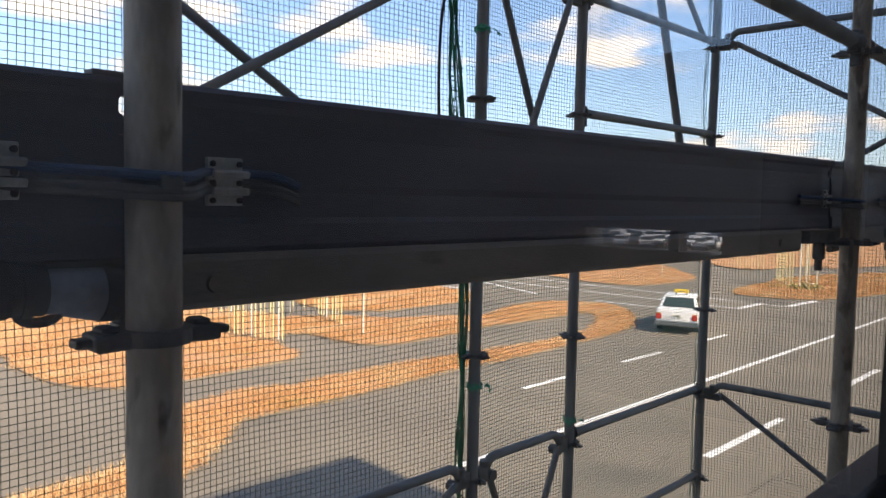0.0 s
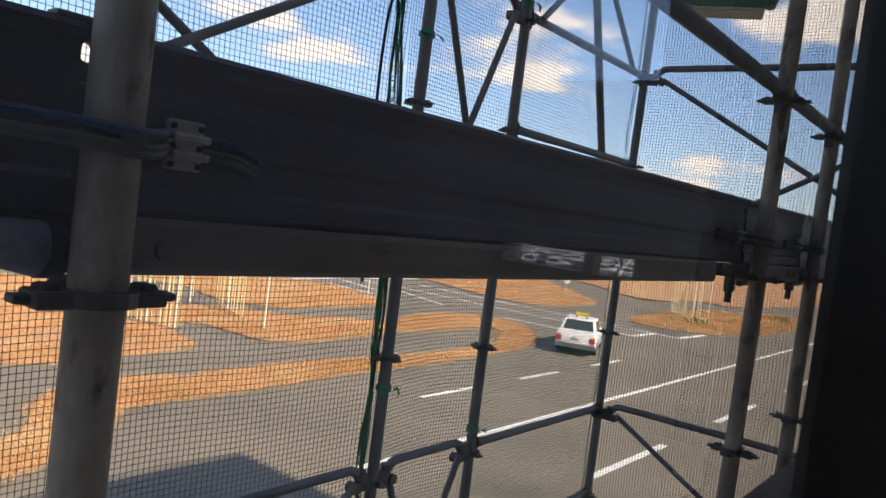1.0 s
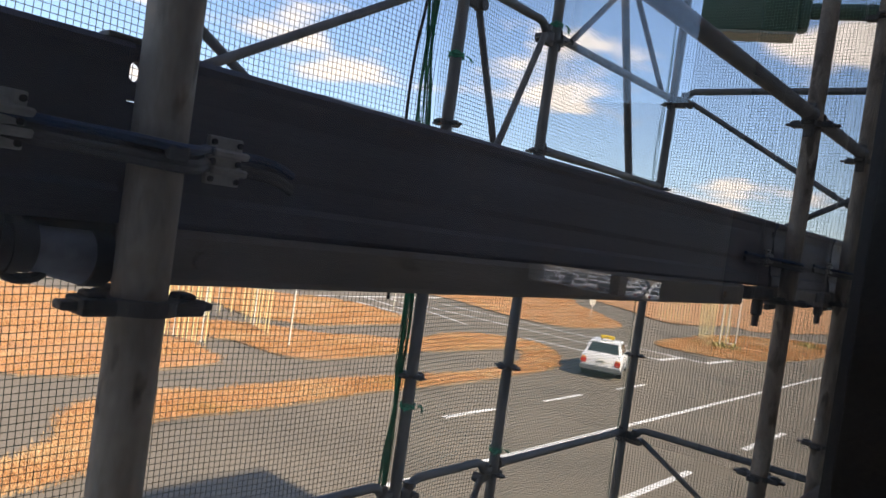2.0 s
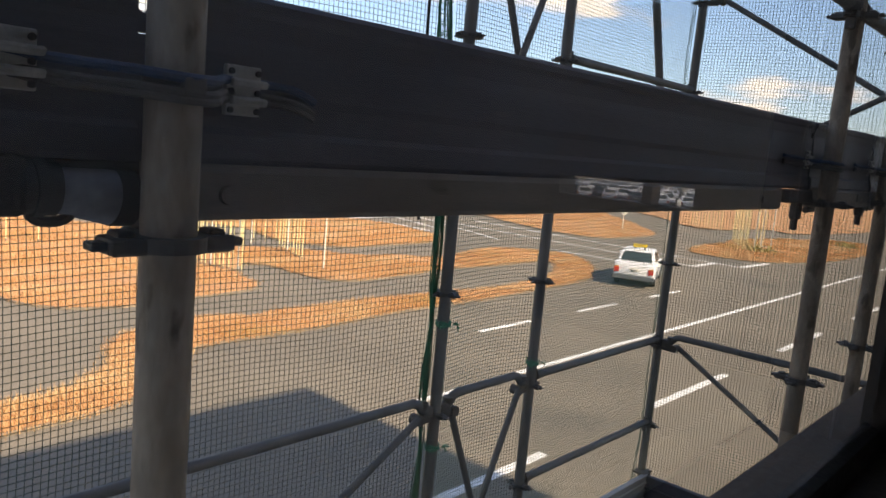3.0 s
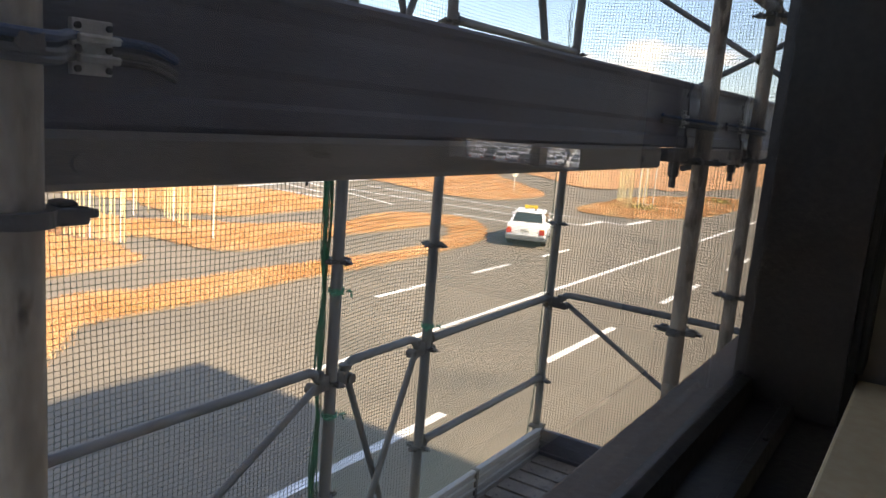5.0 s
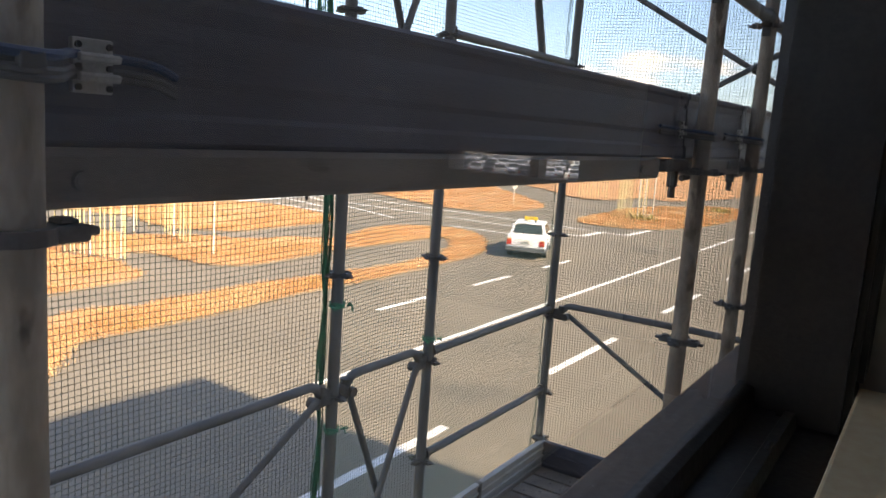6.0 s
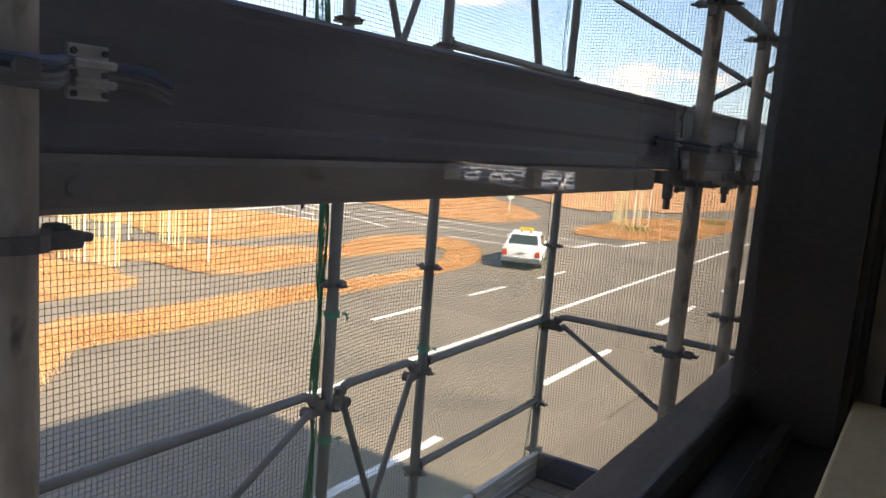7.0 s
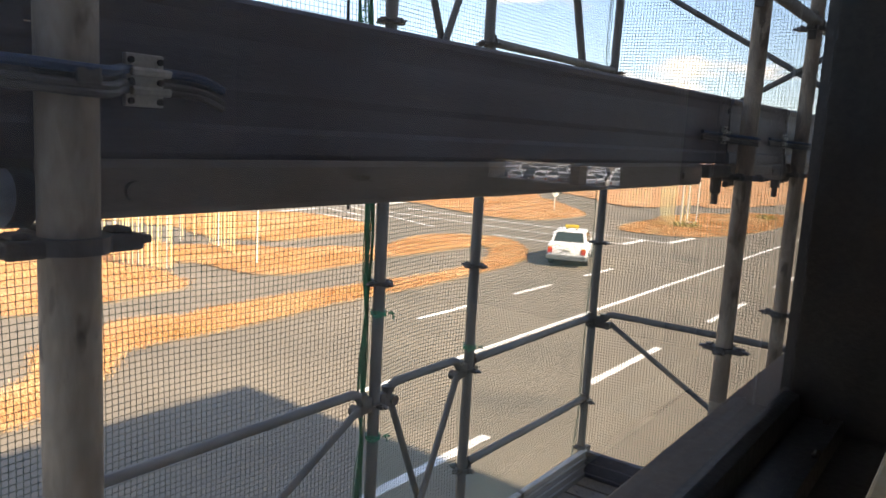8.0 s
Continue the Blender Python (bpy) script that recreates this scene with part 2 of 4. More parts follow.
def add_tube(bm, a, b, r, seg=14, r2=None, cap=True):
    a, b = Vector(a), Vector(b)
    d = b - a
    m = Matrix.Translation((a + b) / 2) @ d.to_track_quat("Z", "Y").to_matrix().to_4x4()
    bmesh.ops.create_cone(bm, cap_ends=cap, segments=seg, radius1=r, radius2=r if r2 is None else r2, depth=d.length, matrix=m)
    return bm


def tube(a, b, r, seg=14, r2=None):
    return add_tube(bmesh.new(), a, b, r, seg, r2)


def add_sweep(bm, pts, r, seg=8):
    """A round rod along a smooth run of points."""
    pts = [Vector(p) for p in pts]
    rings = []
    for i, p in enumerate(pts):
        d = (pts[min(i + 1, len(pts) - 1)] - pts[max(i - 1, 0)]).normalized()
        side = d.cross(Vector((0.13, 0.21, 0.97))).normalized()
        top = side.cross(d)
        rings.append([bm.verts.new(p + r * (math.cos(k * math.tau / seg) * side + math.sin(k * math.tau / seg) * top)) for k in range(seg)])
    for a, b in zip(rings, rings[1:]):
        for k in range(seg):
            bm.faces.new((a[k], a[(k + 1) % seg], b[(k + 1) % seg], b[k]))
    bm.faces.new(rings[0][::-1])
    bm.faces.new(rings[-1])
    return bm


def smooth_run(points, per=6, closed=False):
    """Catmull-Rom through a few control points."""
    pts = [Vector(p) for p in points]
    n = len(pts)
    out = []
    for i in range(n if closed else n - 1):
        if closed:
            p = [pts[(i + k - 1) % n] for k in range(4)]
        else:
            p = [pts[max(0, min(n - 1, i + k - 1))] for k in range(4)]
        for s in range(per):
            t = s / per
            out.append(0.5 * (2 * p[1] + (p[2] - p[0]) * t + (2 * p[0] - 5 * p[1] + 4 * p[2] - p[3]) * t * t + (3 * p[1] - p[0] - 3 * p[2] + p[3]) * t ** 3))
    if not closed:
        out.append(pts[-1])
    return out


def prism(profile, axis_from, axis_to):
    """A profile in (y, z) drawn out along x."""
    bm = bmesh.new()
    a = [bm.verts.new((axis_from, y, z)) for y, z in profile]
    b = [bm.verts.new((axis_to, y, z)) for y, z in profile]
    k = len(profile)
    for i in range(k):
        bm.faces.new((a[i], a[(i + 1) % k], b[(i + 1) % k], b[i]))
    bm.faces.new(a[::-1])
    bm.faces.new(b)
    bmesh.ops.recalc_face_normals(bm, faces=bm.faces)
    return bm

from mathutils.geometry import delaunay_2d_cdt

# ---------------------------------------------------------------- ground, road markings, grass


def flat_box_structure(name, lo, hi, mat, label, category, bevel=0.0):
    return solid(name, box(lo, hi, bevel), mat, label, category, "structure")


bm = bmesh.new()
bmesh.ops.create_grid(bm, x_segments=60, y_segments=60, size=900)
solid("ground", bm, M_ASPHALT, "worn grey asphalt of a wide training course", "ground", "structure")


def marking(a, b, width=0.16):
    a, b = Vector((*a, 0)), Vector((*b, 0))
    side = (b - a).normalized().cross(Vector((0, 0, 1))) * width / 2
    bm = bmesh.new()
    n = 10
    rows = []
    for i in range(n + 1):
        p = a.lerp(b, i / n)
        k = 1 + 0.06 * math.sin(i * 2.3 + a.x)
        rows.append([bm.verts.new(p + side * k + Vector((0, 0, z))) for z in (0.0, 0.006)] + [bm.verts.new(p - side * k + Vector((0, 0, z))) for z in (0.006, 0.0)])
    for u, v in zip(rows, rows[1:]):
        for j in range(3):
            bm.faces.new((u[j], u[j + 1], v[j + 1], v[j]))
    bmesh.ops.recalc_face_normals(bm, faces=bm.faces)
    return solid("road_marking", bm, M_PAINT, "white painted line on the asphalt", "road marking", "structure")


for i in range(3):
    marking((13.93 + 5.02 * i, 11.82), (16.36 + 5.08 * i, 11.84))
marking((-6, 8.95), (75, 8.95))
for i in range(5):
    marking((4.5 + 7.85 * i, 5.97), (8.45 + 7.86 * i, 5.97), 0.18)
# turning lanes and stop lines of the crossing
marking((31.3, 17.2), (30.95, 20.6))
marking((30.7, 24.1), (34.1, 33.9))
marking((30.6, 28.3), (31.9, 33.6))
marking((29.1, 27.1), (29.3, 31.5))
marking((34.15, 14.75), (33.9, 32.0))
marking((36.85, 13.45), (36.85, 31.0))
marking((34.15, 14.66), (37.1, 14.62), 0.3)
marking((36.85, 13.33), (40.5, 13.2), 0.3)
marking((27.9, 33.2), (42, 33.9), 0.3)


def inside(poly, pts):
    ok = np.zeros(len(pts), bool)
    px, py = np.array([p[0] for p in poly]), np.array([p[1] for p in poly])
    j = len(px) - 1
    for i in range(len(px)):
        cross = (py[i] > pts[:, 1]) != (py[j] > pts[:, 1])
        ok ^= cross & (pts[:, 0] < (px[j] - px[i]) * (pts[:, 1] - py[i]) / (py[j] - py[i] + 1e-12) + px[i])
        j = i
    return ok


def grass_island(control, tufts, height, label, per=5, kerb=True):
    outline = smooth_run([(x, y, 0) for x, y in control], per, True)
    k = len(outline)
    rng = np.random.default_rng(int(abs(control[0][0] * 100)) + tufts)
    lo, hi = np.min(control, axis=0) - 0.5, np.max(control, axis=0) + 0.5
    inner = rng.uniform(lo, hi, (1500, 2))
    inner = inner[inside([(p.x, p.y) for p in outline], inner)]
    flat = [Vector((p.x, p.y)) for p in outline] + [Vector((float(x), float(y))) for x, y in inner]
    got = delaunay_2d_cdt(flat, [], [list(range(k))], 1, 1e-4)
    me = bpy.data.meshes.new("grass_island")
    me.from_pydata([(v.x, v.y, 0.07 if any(o < k for o in src) else 0.075 + 0.05 * noise.noise(Vector((v.x * 0.6, v.y * 0.6, 1)))) for v, src in zip(got[0], got[3])], [], got[2])
    me.materials.append(M_SOIL)
    bm = bmesh.new()
    bm.from_mesh(me)
    for f in bm.faces:
        if f.normal.z < 0:
            f.normal_flip()
    bm.to_mesh(me)
    bm.free()
    turf = tagged(new("grass_island", me), label, "grass verge", kind="structure")
    if kerb:
        bm = bmesh.new()
        ring = []
        for i, p in enumerate(outline):
            d = (outline[(i + 1) % k] - outline[i - 1]).normalized()
            s = Vector((d.y, -d.x, 0)) * 0.035
            ring.append([bm.verts.new(p + s * a + Vector((0, 0, z))) for a, z in ((-1, -0.02), (-1, 0.05), (-0.7, 0.06), (0.7, 0.06), (1, 0.05), (1, -0.02))])
        for i in range(k):
            u, v = ring[i], ring[(i + 1) % k]
            for j in range(5):
                bm.faces.new((u[j], u[j + 1], v[j + 1], v[j]))
        bmesh.ops.recalc_face_normals(bm, faces=bm.faces)
        solid("kerb", bm, M_KERB, "low pale concrete kerb round the grass", "kerb", "structure")
    # dry grass: bent blades in clumps
    pts = rng.uniform(lo, hi, (tufts * 4, 2))
    pts = pts[inside([(p.x, p.y) for p in outline], pts)][:tufts]
    n = len(pts)
    blades = 5
    ang = rng.uniform(0, math.tau, (n, blades))
    patch = np.array([noise.noise(Vector((x * 0.35, y * 0.35, 3.0))) for x, y in pts])
    h = height * (0.55 + 0.9 * np.clip(patch + 0.45, 0, 1))[:, None] * rng.uniform(0.5, 1.2, (n, blades))
    lean = rng.uniform(0.2, 0.9, (n, blades)) * h
    w = rng.uniform(0.012, 0.03, (n, blades)) * (height / 0.3)
    ox, oy = pts[:, :1] + rng.normal(0, 0.13, (n, blades)), pts[:, 1:] + rng.normal(0, 0.13, (n, blades))
    dx, dy = np.cos(ang), np.sin(ang)
    z0 = np.full_like(h, 0.05)
    v = np.stack([
        np.stack([ox - dy * w, oy + dx * w, z0], -1),
        np.stack([ox + dy * w, oy - dx * w, z0], -1),
        np.stack([ox + dx * lean * 0.4 + dy * w * 0.7, oy + dy * lean * 0.4 - dx * w * 0.7, z0 + h * 0.65], -1),
        np.stack([ox + dx * lean * 0.4 - dy * w * 0.7, oy + dy * lean * 0.4 + dx * w * 0.7, z0 + h * 0.65], -1),
        np.stack([ox + dx * lean, oy + dy * lean, z0 + h], -1)], axis=2).reshape(-1, 3)
    base = np.arange(n * blades) * 5
    faces = [(b, b + 1, b + 2, b + 3) for b in base] + [(b + 3, b + 2, b + 4) for b in base]
    me = bpy.data.meshes.new("dry_grass")
    me.from_pydata(v.tolist(), [], faces)
    me.materials.append(M_GRASS)
    tagged(new("dry_grass", me), "orange-brown dry grass clumps on the verge", "grass", kind="stuff")
    return turf


# one verge that follows the lane, turns back on itself and widens behind it
LANE_SIDE = [(-6, 11.2), (2.0, 11.46), (2.8, 11.5), (3.6, 11.6), (4.4, 11.95), (5.25, 12.6), (6.0, 13.3), (6.4, 13.8), (6.95, 14.15), (8.3, 14.15), (10.8, 14.2), (13.2, 14.45), (15.8, 14.42), (18.2, 14.42), (20.6, 14.57), (22.5, 14.7), (24.8, 15.1), (27.0, 16.2), (28.8, 17.65), (29.7, 19.1)]
FAR_SIDE = [(29.3, 20.2), (28.4, 21.2), (27.3, 21.8), (25.6, 21.6), (24.2, 21.0), (22.1, 20.8), (20.6, 21.9), (19.2, 22.1), (18.5, 22.7), (17.8, 23.6), (16.9, 24.5), (15.3, 25.2)]
INNER_SIDE = [(13.75, 22.6), (14.2, 21.9), (14.3, 20.6), (14.4, 19.2), (15.2, 18.5), (16.4, 18.4), (18.2, 18.55), (20.0, 18.8), (21.6, 18.7), (23.7, 18.6), (25.4, 18.6), (26.8, 18.45), (26.6, 17.7), (25.1, 16.7), (23.2, 15.85), (21.5, 15.6), (19.6, 15.45), (17.7, 15.5), (15.9, 15.7), (14.3, 15.75), (12.4, 15.95), (10.6, 16.0), (9.5, 15.8), (8.6, 16.2), (8.0, 16.35), (7.2, 16.1), (6.1, 15.8), (5.4, 15.1), (4.85, 14.1), (4.6, 13.6), (4.0, 13.15), (3.4, 12.85), (2.4, 12.65), (-6, 12.1)]
grass_island(LANE_SIDE + FAR_SIDE + INNER_SIDE, 52000, 0.09, "curving strip of orange dry grass between asphalt lanes", 4)
grass_island([(4.4, 26.0), (4.8, 23.0), (4.9, 20.6), (5.3, 19.3), (6.1, 18.5), (7.5, 18.2), (8.8, 18.35), (10.4, 18.5), (11.5, 18.75), (12.0, 19.5), (12.1, 20.4), (12.5, 21.5), (13.6, 22.5), (15.1, 25.1), (15.2, 27.5), (10, 36), (-4, 48), (-3, 40)], 30000, 0.10, "broad field of pale dry grass with a pointed corner")
grass_island([(14, 41), (18.6, 31), (18.4, 28.2), (18.3, 26.3), (19.1, 25.2), (20.1, 24.3), (22.0, 24.25), (24.1, 24.25), (26.0, 24.5), (27.6, 25.9), (28.0, 28.0), (28.3, 30.2), (27.3, 32.0), (24, 35), (16, 50)], 26000, 0.11, "dry grass plot beside a narrow asphalt lane")
grass_island([(40.2, 34.0), (39.4, 31.0), (38.7, 28.4), (38.0, 25.9), (38.1, 23.9), (39.1, 22.5), (42.2, 22.1), (45.8, 22.5), (50.2, 26.0), (55, 31), (64, 42), (58, 78), (43, 68)], 30000, 0.13, "wide far plot of dry orange grass")
grass_island([(40.1, 17.4), (39.4, 15.9), (39.9, 14.4), (41.0, 13.1), (43.6, 12.25), (47.4, 11.6), (52.9, 11.5), (57.3, 11.7), (62.4, 13.4), (61.0, 15.6), (56, 17.6), (51.0, 18.8), (48.0, 18.3), (44.2, 18.2)], 30000, 0.11, "rounded dry grass plot with a few green weeds")
grass_island([(55.8, 23.8), (63.8, 21.3), (69.5, 17.6), (134.2, 11.4), (400.6, -17.6), (403.3, 317.3), (116.7, 195.0), (77.5, 67.7), (63.9, 34.5)], 34000, 0.24, "far field of dry grass", kerb=False)
grass_island([(-55.7, 75.3), (20.3, 57.0), (34.6, 60.7), (58.7, 92.7), (107.2, 205.0), (-54.2, 257.5)], 20000, 0.3, "distant dry grass field", kerb=False)

# a few green weeds by the gate
weed = bmesh.new()
rng = random.Random(5)
for cx, cy in ((44.6, 15.6), (45.2, 15.0), (56.6, 13.2), (57.4, 13.7)):
    for i in range(45):
        a, l = rng.uniform(0, math.tau), rng.uniform(0.2, 0.5)
        p = Vector((cx + rng.gauss(0, 0.35), cy + rng.gauss(0, 0.35), 0.05))
        d = Vector((math.cos(a), math.sin(a), 0))
        s_ = Vector((-d.y, d.x, 0)) * 0.05
        q = [p - s_ * 0.5, p + s_ * 0.5, p + d * l * 0.3 + s_ + Vector((0, 0, l * 0.7)), p + d * l * 0.7 + Vector((0, 0, l))]
        weed.faces.new([weed.verts.new(v) for v in q])
solid("green_weeds", weed, material("weed_leaf", (0.30, 0.27, 0.085), (0.36, 0.29, 0.10), 0.7, scale=3, fine=20), "clumps of green weeds in the dry grass", "weeds", "stuff")


def guide_pole(mat, label, height=3.4, r=0.02):
    p = thing("guide_pole", (0, 0, 0), label, "pole", "guide poles on the course")
    part("shaft", tube((0, 0, 0.0), (0, 0, height), r, 10), mat, p, smooth=True)
    part("foot", tube((0, 0, 0), (0, 0, 0.16), r * 2.4, 12, r * 1.4), M_KERB, p, "concrete foot", smooth=True)
    return p


pole_w = guide_pole(M_POLEW, "slim white guide pole standing in dry grass", r=0.026)
pole_y = guide_pole(M_POLEY, "slim cream-yellow guide pole standing in dry grass")
spots = [(12.45 - 0.055 * i + 0.03 * (i % 2), 20.9 + 0.19 * i) for i in range(13)] + [(16.0 - 0.28 * i, 25.6 + 0.30 * i) for i in range(9)]
spots += [(16.9 - 0.11 * i, 24.9 - 0.33 * i) for i in range(9)] + [(18.4 - 0.45 * i, 26.4 + 0.18 * i) for i in range(5)]
spots += [(48.6 - 0.28 * i, 18.3 - 0.19 * i) for i in range(12)] + [(47.6 - 0.1 * i, 16.4 - 0.25 * i) for i in range(3)] + [(57.4 - 0.2 * i, 25.0 - 0.42 * i) for i in range(8)]
spots += [(7.2, 29.4), (7.95, 28.9), (8.9, 28.5)]
for i, (x, y) in enumerate(spots):
    src = pole_w if i % 6 == 1 and i < 29 else pole_y
    if i < 2:
        (pole_y if i == 0 else pole_w).location = (x, y, 0)
    else:
        copy_thing(src, Matrix.Translation((x, y, 0)))
copy_thing(pole_w, Matrix.Translation((15.42, 20.25, 0)))
gate = thing("course_gate", (45.6, 15.8, 0), "white tubular gate frame standing on dry grass", "gate")
for dx, dy in ((0, 0), (0.25, -0.3), (0.7, -0.75)):
    part("upright", tube((dx, dy, 0), (dx, dy, 3.6), 0.036, 10), M_POLEW, gate, smooth=True)
part("crossbar", tube((0.25, -0.3, 0.35), (0.7, -0.75, 0.35), 0.028, 8), M_POLEW, gate, smooth=True)
part("crossbar", tube((0, 0, 3.5), (0.7, -0.75, 3.5), 0.028, 8), M_POLEW, gate, smooth=True)


def course_sign(loc, face):
    s = thing("course_sign", (*loc, 0), "small sign plate on a thin post", "sign")
    part("post", tube((0, 0, 0), (0, 0, 1.35), 0.03, 8), M_POLEW, s, smooth=True)
    d = Vector((0.8, 0.6, 0))
    bm = tube(Vector((0, 0, 1.35)) - d * 0.045, Vector((0, 0, 1.35)) - d * 0.03, 0.24, 20)
    part("plate", bm, face, s, "round plate", smooth=True)
    return s


course_sign((28.9, 28.0), M_BLUESIGN)
course_sign((45.2, 24.6), M_POLEW)

# ---------------------------------------------------------------- cars


def loft(sections):
    """Skin through cross-sections, each a list of points."""
    bm = bmesh.new()
    rings = [[bm.verts.new(p) for p in s] for s in sections]
    k = len(rings[0])
    for a, b in zip(rings, rings[1:]):
        for i in range(k):
            bm.faces.new((a[i], a[(i + 1) % k], b[(i + 1) % k], b[i]))
    bm.faces.new(rings[0][::-1])
    bm.faces.new(rings[-1])
    bmesh.ops.recalc_face_normals(bm, faces=bm.faces)
    return bm


def body_section(x, half, low, belt, crown):
    pts = []
    for y, z in ((half * 0.90, low), (half * 0.985, low + 0.12), (half, (low + belt) / 2), (half * 0.985, belt - 0.06), (half * 0.93, belt), (half * 0.5, belt + crown)):
        pts.append((x, y, z))
    return pts + [(x, -y, z) for x, y, z in reversed(pts)]


def quad_pane(pts, out, thick=0.012):
    bm = bmesh.new()
    o = Vector(out).normalized() * thick
    a = [bm.verts.new(Vector(p) + o) for p in pts]
    b = [bm.verts.new(Vector(p) - o * 0.5) for p in pts]
    k = len(pts)
    bm.faces.new(a)
    bm.faces.new(b[::-1])
    for i in range(k):
        bm.faces.new((a[i], b[i], b[(i + 1) % k], a[(i + 1) % k]))
    bmesh.ops.recalc_face_normals(bm, faces=bm.faces)
    return bm


def sedan(name, label, paint, category="car", sign=False, group=""):
    """A boxy four-door saloon, x ahead, origin under the rear axle."""
    c = thing(name, (0, 0, 0), label, category, group)
    W = 0.80
    secs = [body_section(-0.98, W * 0.93, 0.42, 0.80, 0.01), body_section(-0.94, W * 0.97, 0.30, 0.885, 0.015), body_section(-0.5, W, 0.24, 0.93, 0.02),
            body_section(0.35, W * 1.02, 0.22, 0.93, 0.02), body_section(1.6, W * 1.02, 0.22, 0.91, 0.02), body_section(2.5, W * 1.0, 0.22, 0.87, 0.03),
            body_section(3.05, W * 0.96, 0.26, 0.79, 0.03), body_section(3.22, W * 0.92, 0.34, 0.72, 0.02)]
    bm = loft(secs)
    part("body", bm, paint, c, smooth=True)
    # cabin shell: pillars and roof
    bm = bmesh.new()
    B = [Vector(p) for p in ((-0.42, 0.74, 0.92), (2.12, 0.74, 0.90), (2.12, -0.74, 0.90), (-0.42, -0.74, 0.92))]
    T = [Vector(p) for p in ((0.08, 0.60, 1.355), (1.38, 0.60, 1.355), (1.38, -0.60, 1.355), (0.08, -0.60, 1.355))]
    bv, tv = [bm.verts.new(p) for p in B], [bm.verts.new(p) for p in T]
    for i in range(4):
        bm.faces.new((bv[i], bv[(i + 1) % 4], tv[(i + 1) % 4], tv[i]))
    bm.faces.new(tv)
    bm.faces.new(bv[::-1])
    bmesh.ops.recalc_face_normals(bm, faces=bm.faces)
    bmesh.ops.bevel(bm, geom=[e for e in bm.edges if all(v.co.z > 1.2 for v in e.verts)] + [e for e in bm.edges if abs(e.verts[0].co.z - e.verts[1].co.z) > 0.3], offset=0.045, segments=3, profile=0.5, affect="EDGES")
    part("roof", bm, paint, c, smooth=True)

    def on(a, b, d, e, u0, u1, v0, v1):
        f = lambda u, v: (a.lerp(b, u)).lerp(d.lerp(e, u), v)
        return [f(u0, v0), f(u1, v0), f(u1, v1), f(u0, v1)]
    part("rear_window", quad_pane(on(B[3], B[0], T[3], T[0], 0.08, 0.92, 0.10, 0.88), (-0.7, 0, 0.7)), M_CARGLASS, c, "dark rear window")
    part("windscreen", quad_pane(on(B[1], B[2], T[1], T[2], 0.06, 0.94, 0.10, 0.90), (0.6, 0, 0.8)), M_CARGLASS, c, "dark windscreen")
    for s, (a, b, d, e) in ((1, (B[0], B[1], T[0], T[1])), (-1, (B[3], B[2], T[3], T[2]))):
        for u0, u1 in ((0.14, 0.47), (0.51, 0.86)):
            part("side_window", quad_pane(on(a, b, d, e, u0, u1, 0.10, 0.86), (0, s, 0.25)), M_CARGLASS, c, "dark side window")
        part("side_moulding", box((-0.45, s * 0.815 - 0.012, 0.52), (2.4, s * 0.815 + 0.012, 0.575), 0.006), M_GREY_BUMPER, c, "dark rubbing strip")
        part("sill_panel", box((0.35, s * 0.775 - 0.02, 0.19), (2.1, s * 0.775 + 0.02, 0.26), 0.008), M_GREY_BUMPER, c, "dark sill")
        part("tail_light", box((-1.005, s * 0.66 - 0.10, 0.56), (-0.91, s * 0.66 + 0.10, 0.745), 0.012), M_RED, c, "red tail light")
        part("turn_lamp", box((-1.0, s * 0.665 - 0.085, 0.747), (-0.92, s * 0.665 + 0.085, 0.80), 0.012), M_AMBER, c, "amber indicator")
        mir = box((1.95, s * 0.80 - 0.03, 0.93), (2.05, s * 0.80 + s * 0.12 + 0.03, 1.04), 0.02)
        part("door_mirror", mir, paint, c)
        part("door_handle", box((0.42, s * 0.822 - 0.012, 0.72), (0.58, s * 0.822 + 0.012, 0.75), 0.006), M_GREY_BUMPER, c, "dark door handle")
        for x in (0.0, 2.45):
            w = part("wheel", tube((x, s * 0.60, 0.30), (x, s * 0.80, 0.30), 0.30, 24), M_TYRE, c, "black tyre", smooth=True)
            part("rim", tube((x, s * 0.795, 0.30), (x, s * 0.812, 0.30), 0.19, 20, 0.17), M_RIM, w, "pale wheel cover", smooth=True)
            arch = bmesh.new()
            for i in range(14):
                a0, a1 = math.pi * i / 14, math.pi * (i + 1) / 14
                q = [(x + r * math.cos(a), s * 0.822, 0.28 + r * math.sin(a)) for r, a in ((0.30, a0), (0.365, a0), (0.365, a1), (0.30, a1))]
                vs = [arch.verts.new(p) for p in q] + [arch.verts.new((p[0], s * 0.76, p[2])) for p in q]
                arch.faces.new(vs[:4])
                for j in range(4):
                    arch.faces.new((vs[j], vs[(j + 1) % 4], vs[4 + (j + 1) % 4], vs[4 + j]))
            bmesh.ops.recalc_face_normals(arch, faces=arch.faces)
            part("wheel_arch", arch, M_GREY_BUMPER, c, "dark wheel arch")
    part("rear_bumper", box((-1.08, -0.80, 0.30), (-0.90, 0.80, 0.50), 0.04), M_GREY_BUMPER, c, "grey rear bumper")
    part("front_bumper", box((3.14, -0.78, 0.28), (3.34, 0.78, 0.50), 0.04), M_GREY_BUMPER, c, "grey front bumper")
    part("number_plate", box((-1.0, -0.17, 0.62), (-0.965, 0.17, 0.76), 0.006), M_POLEW, c, "pale number plate with grey bars")
    part("plate_bar", box((-1.008, -0.12, 0.665), (-0.998, 0.12, 0.705)), M_GREY_BUMPER, c, "grey bar")
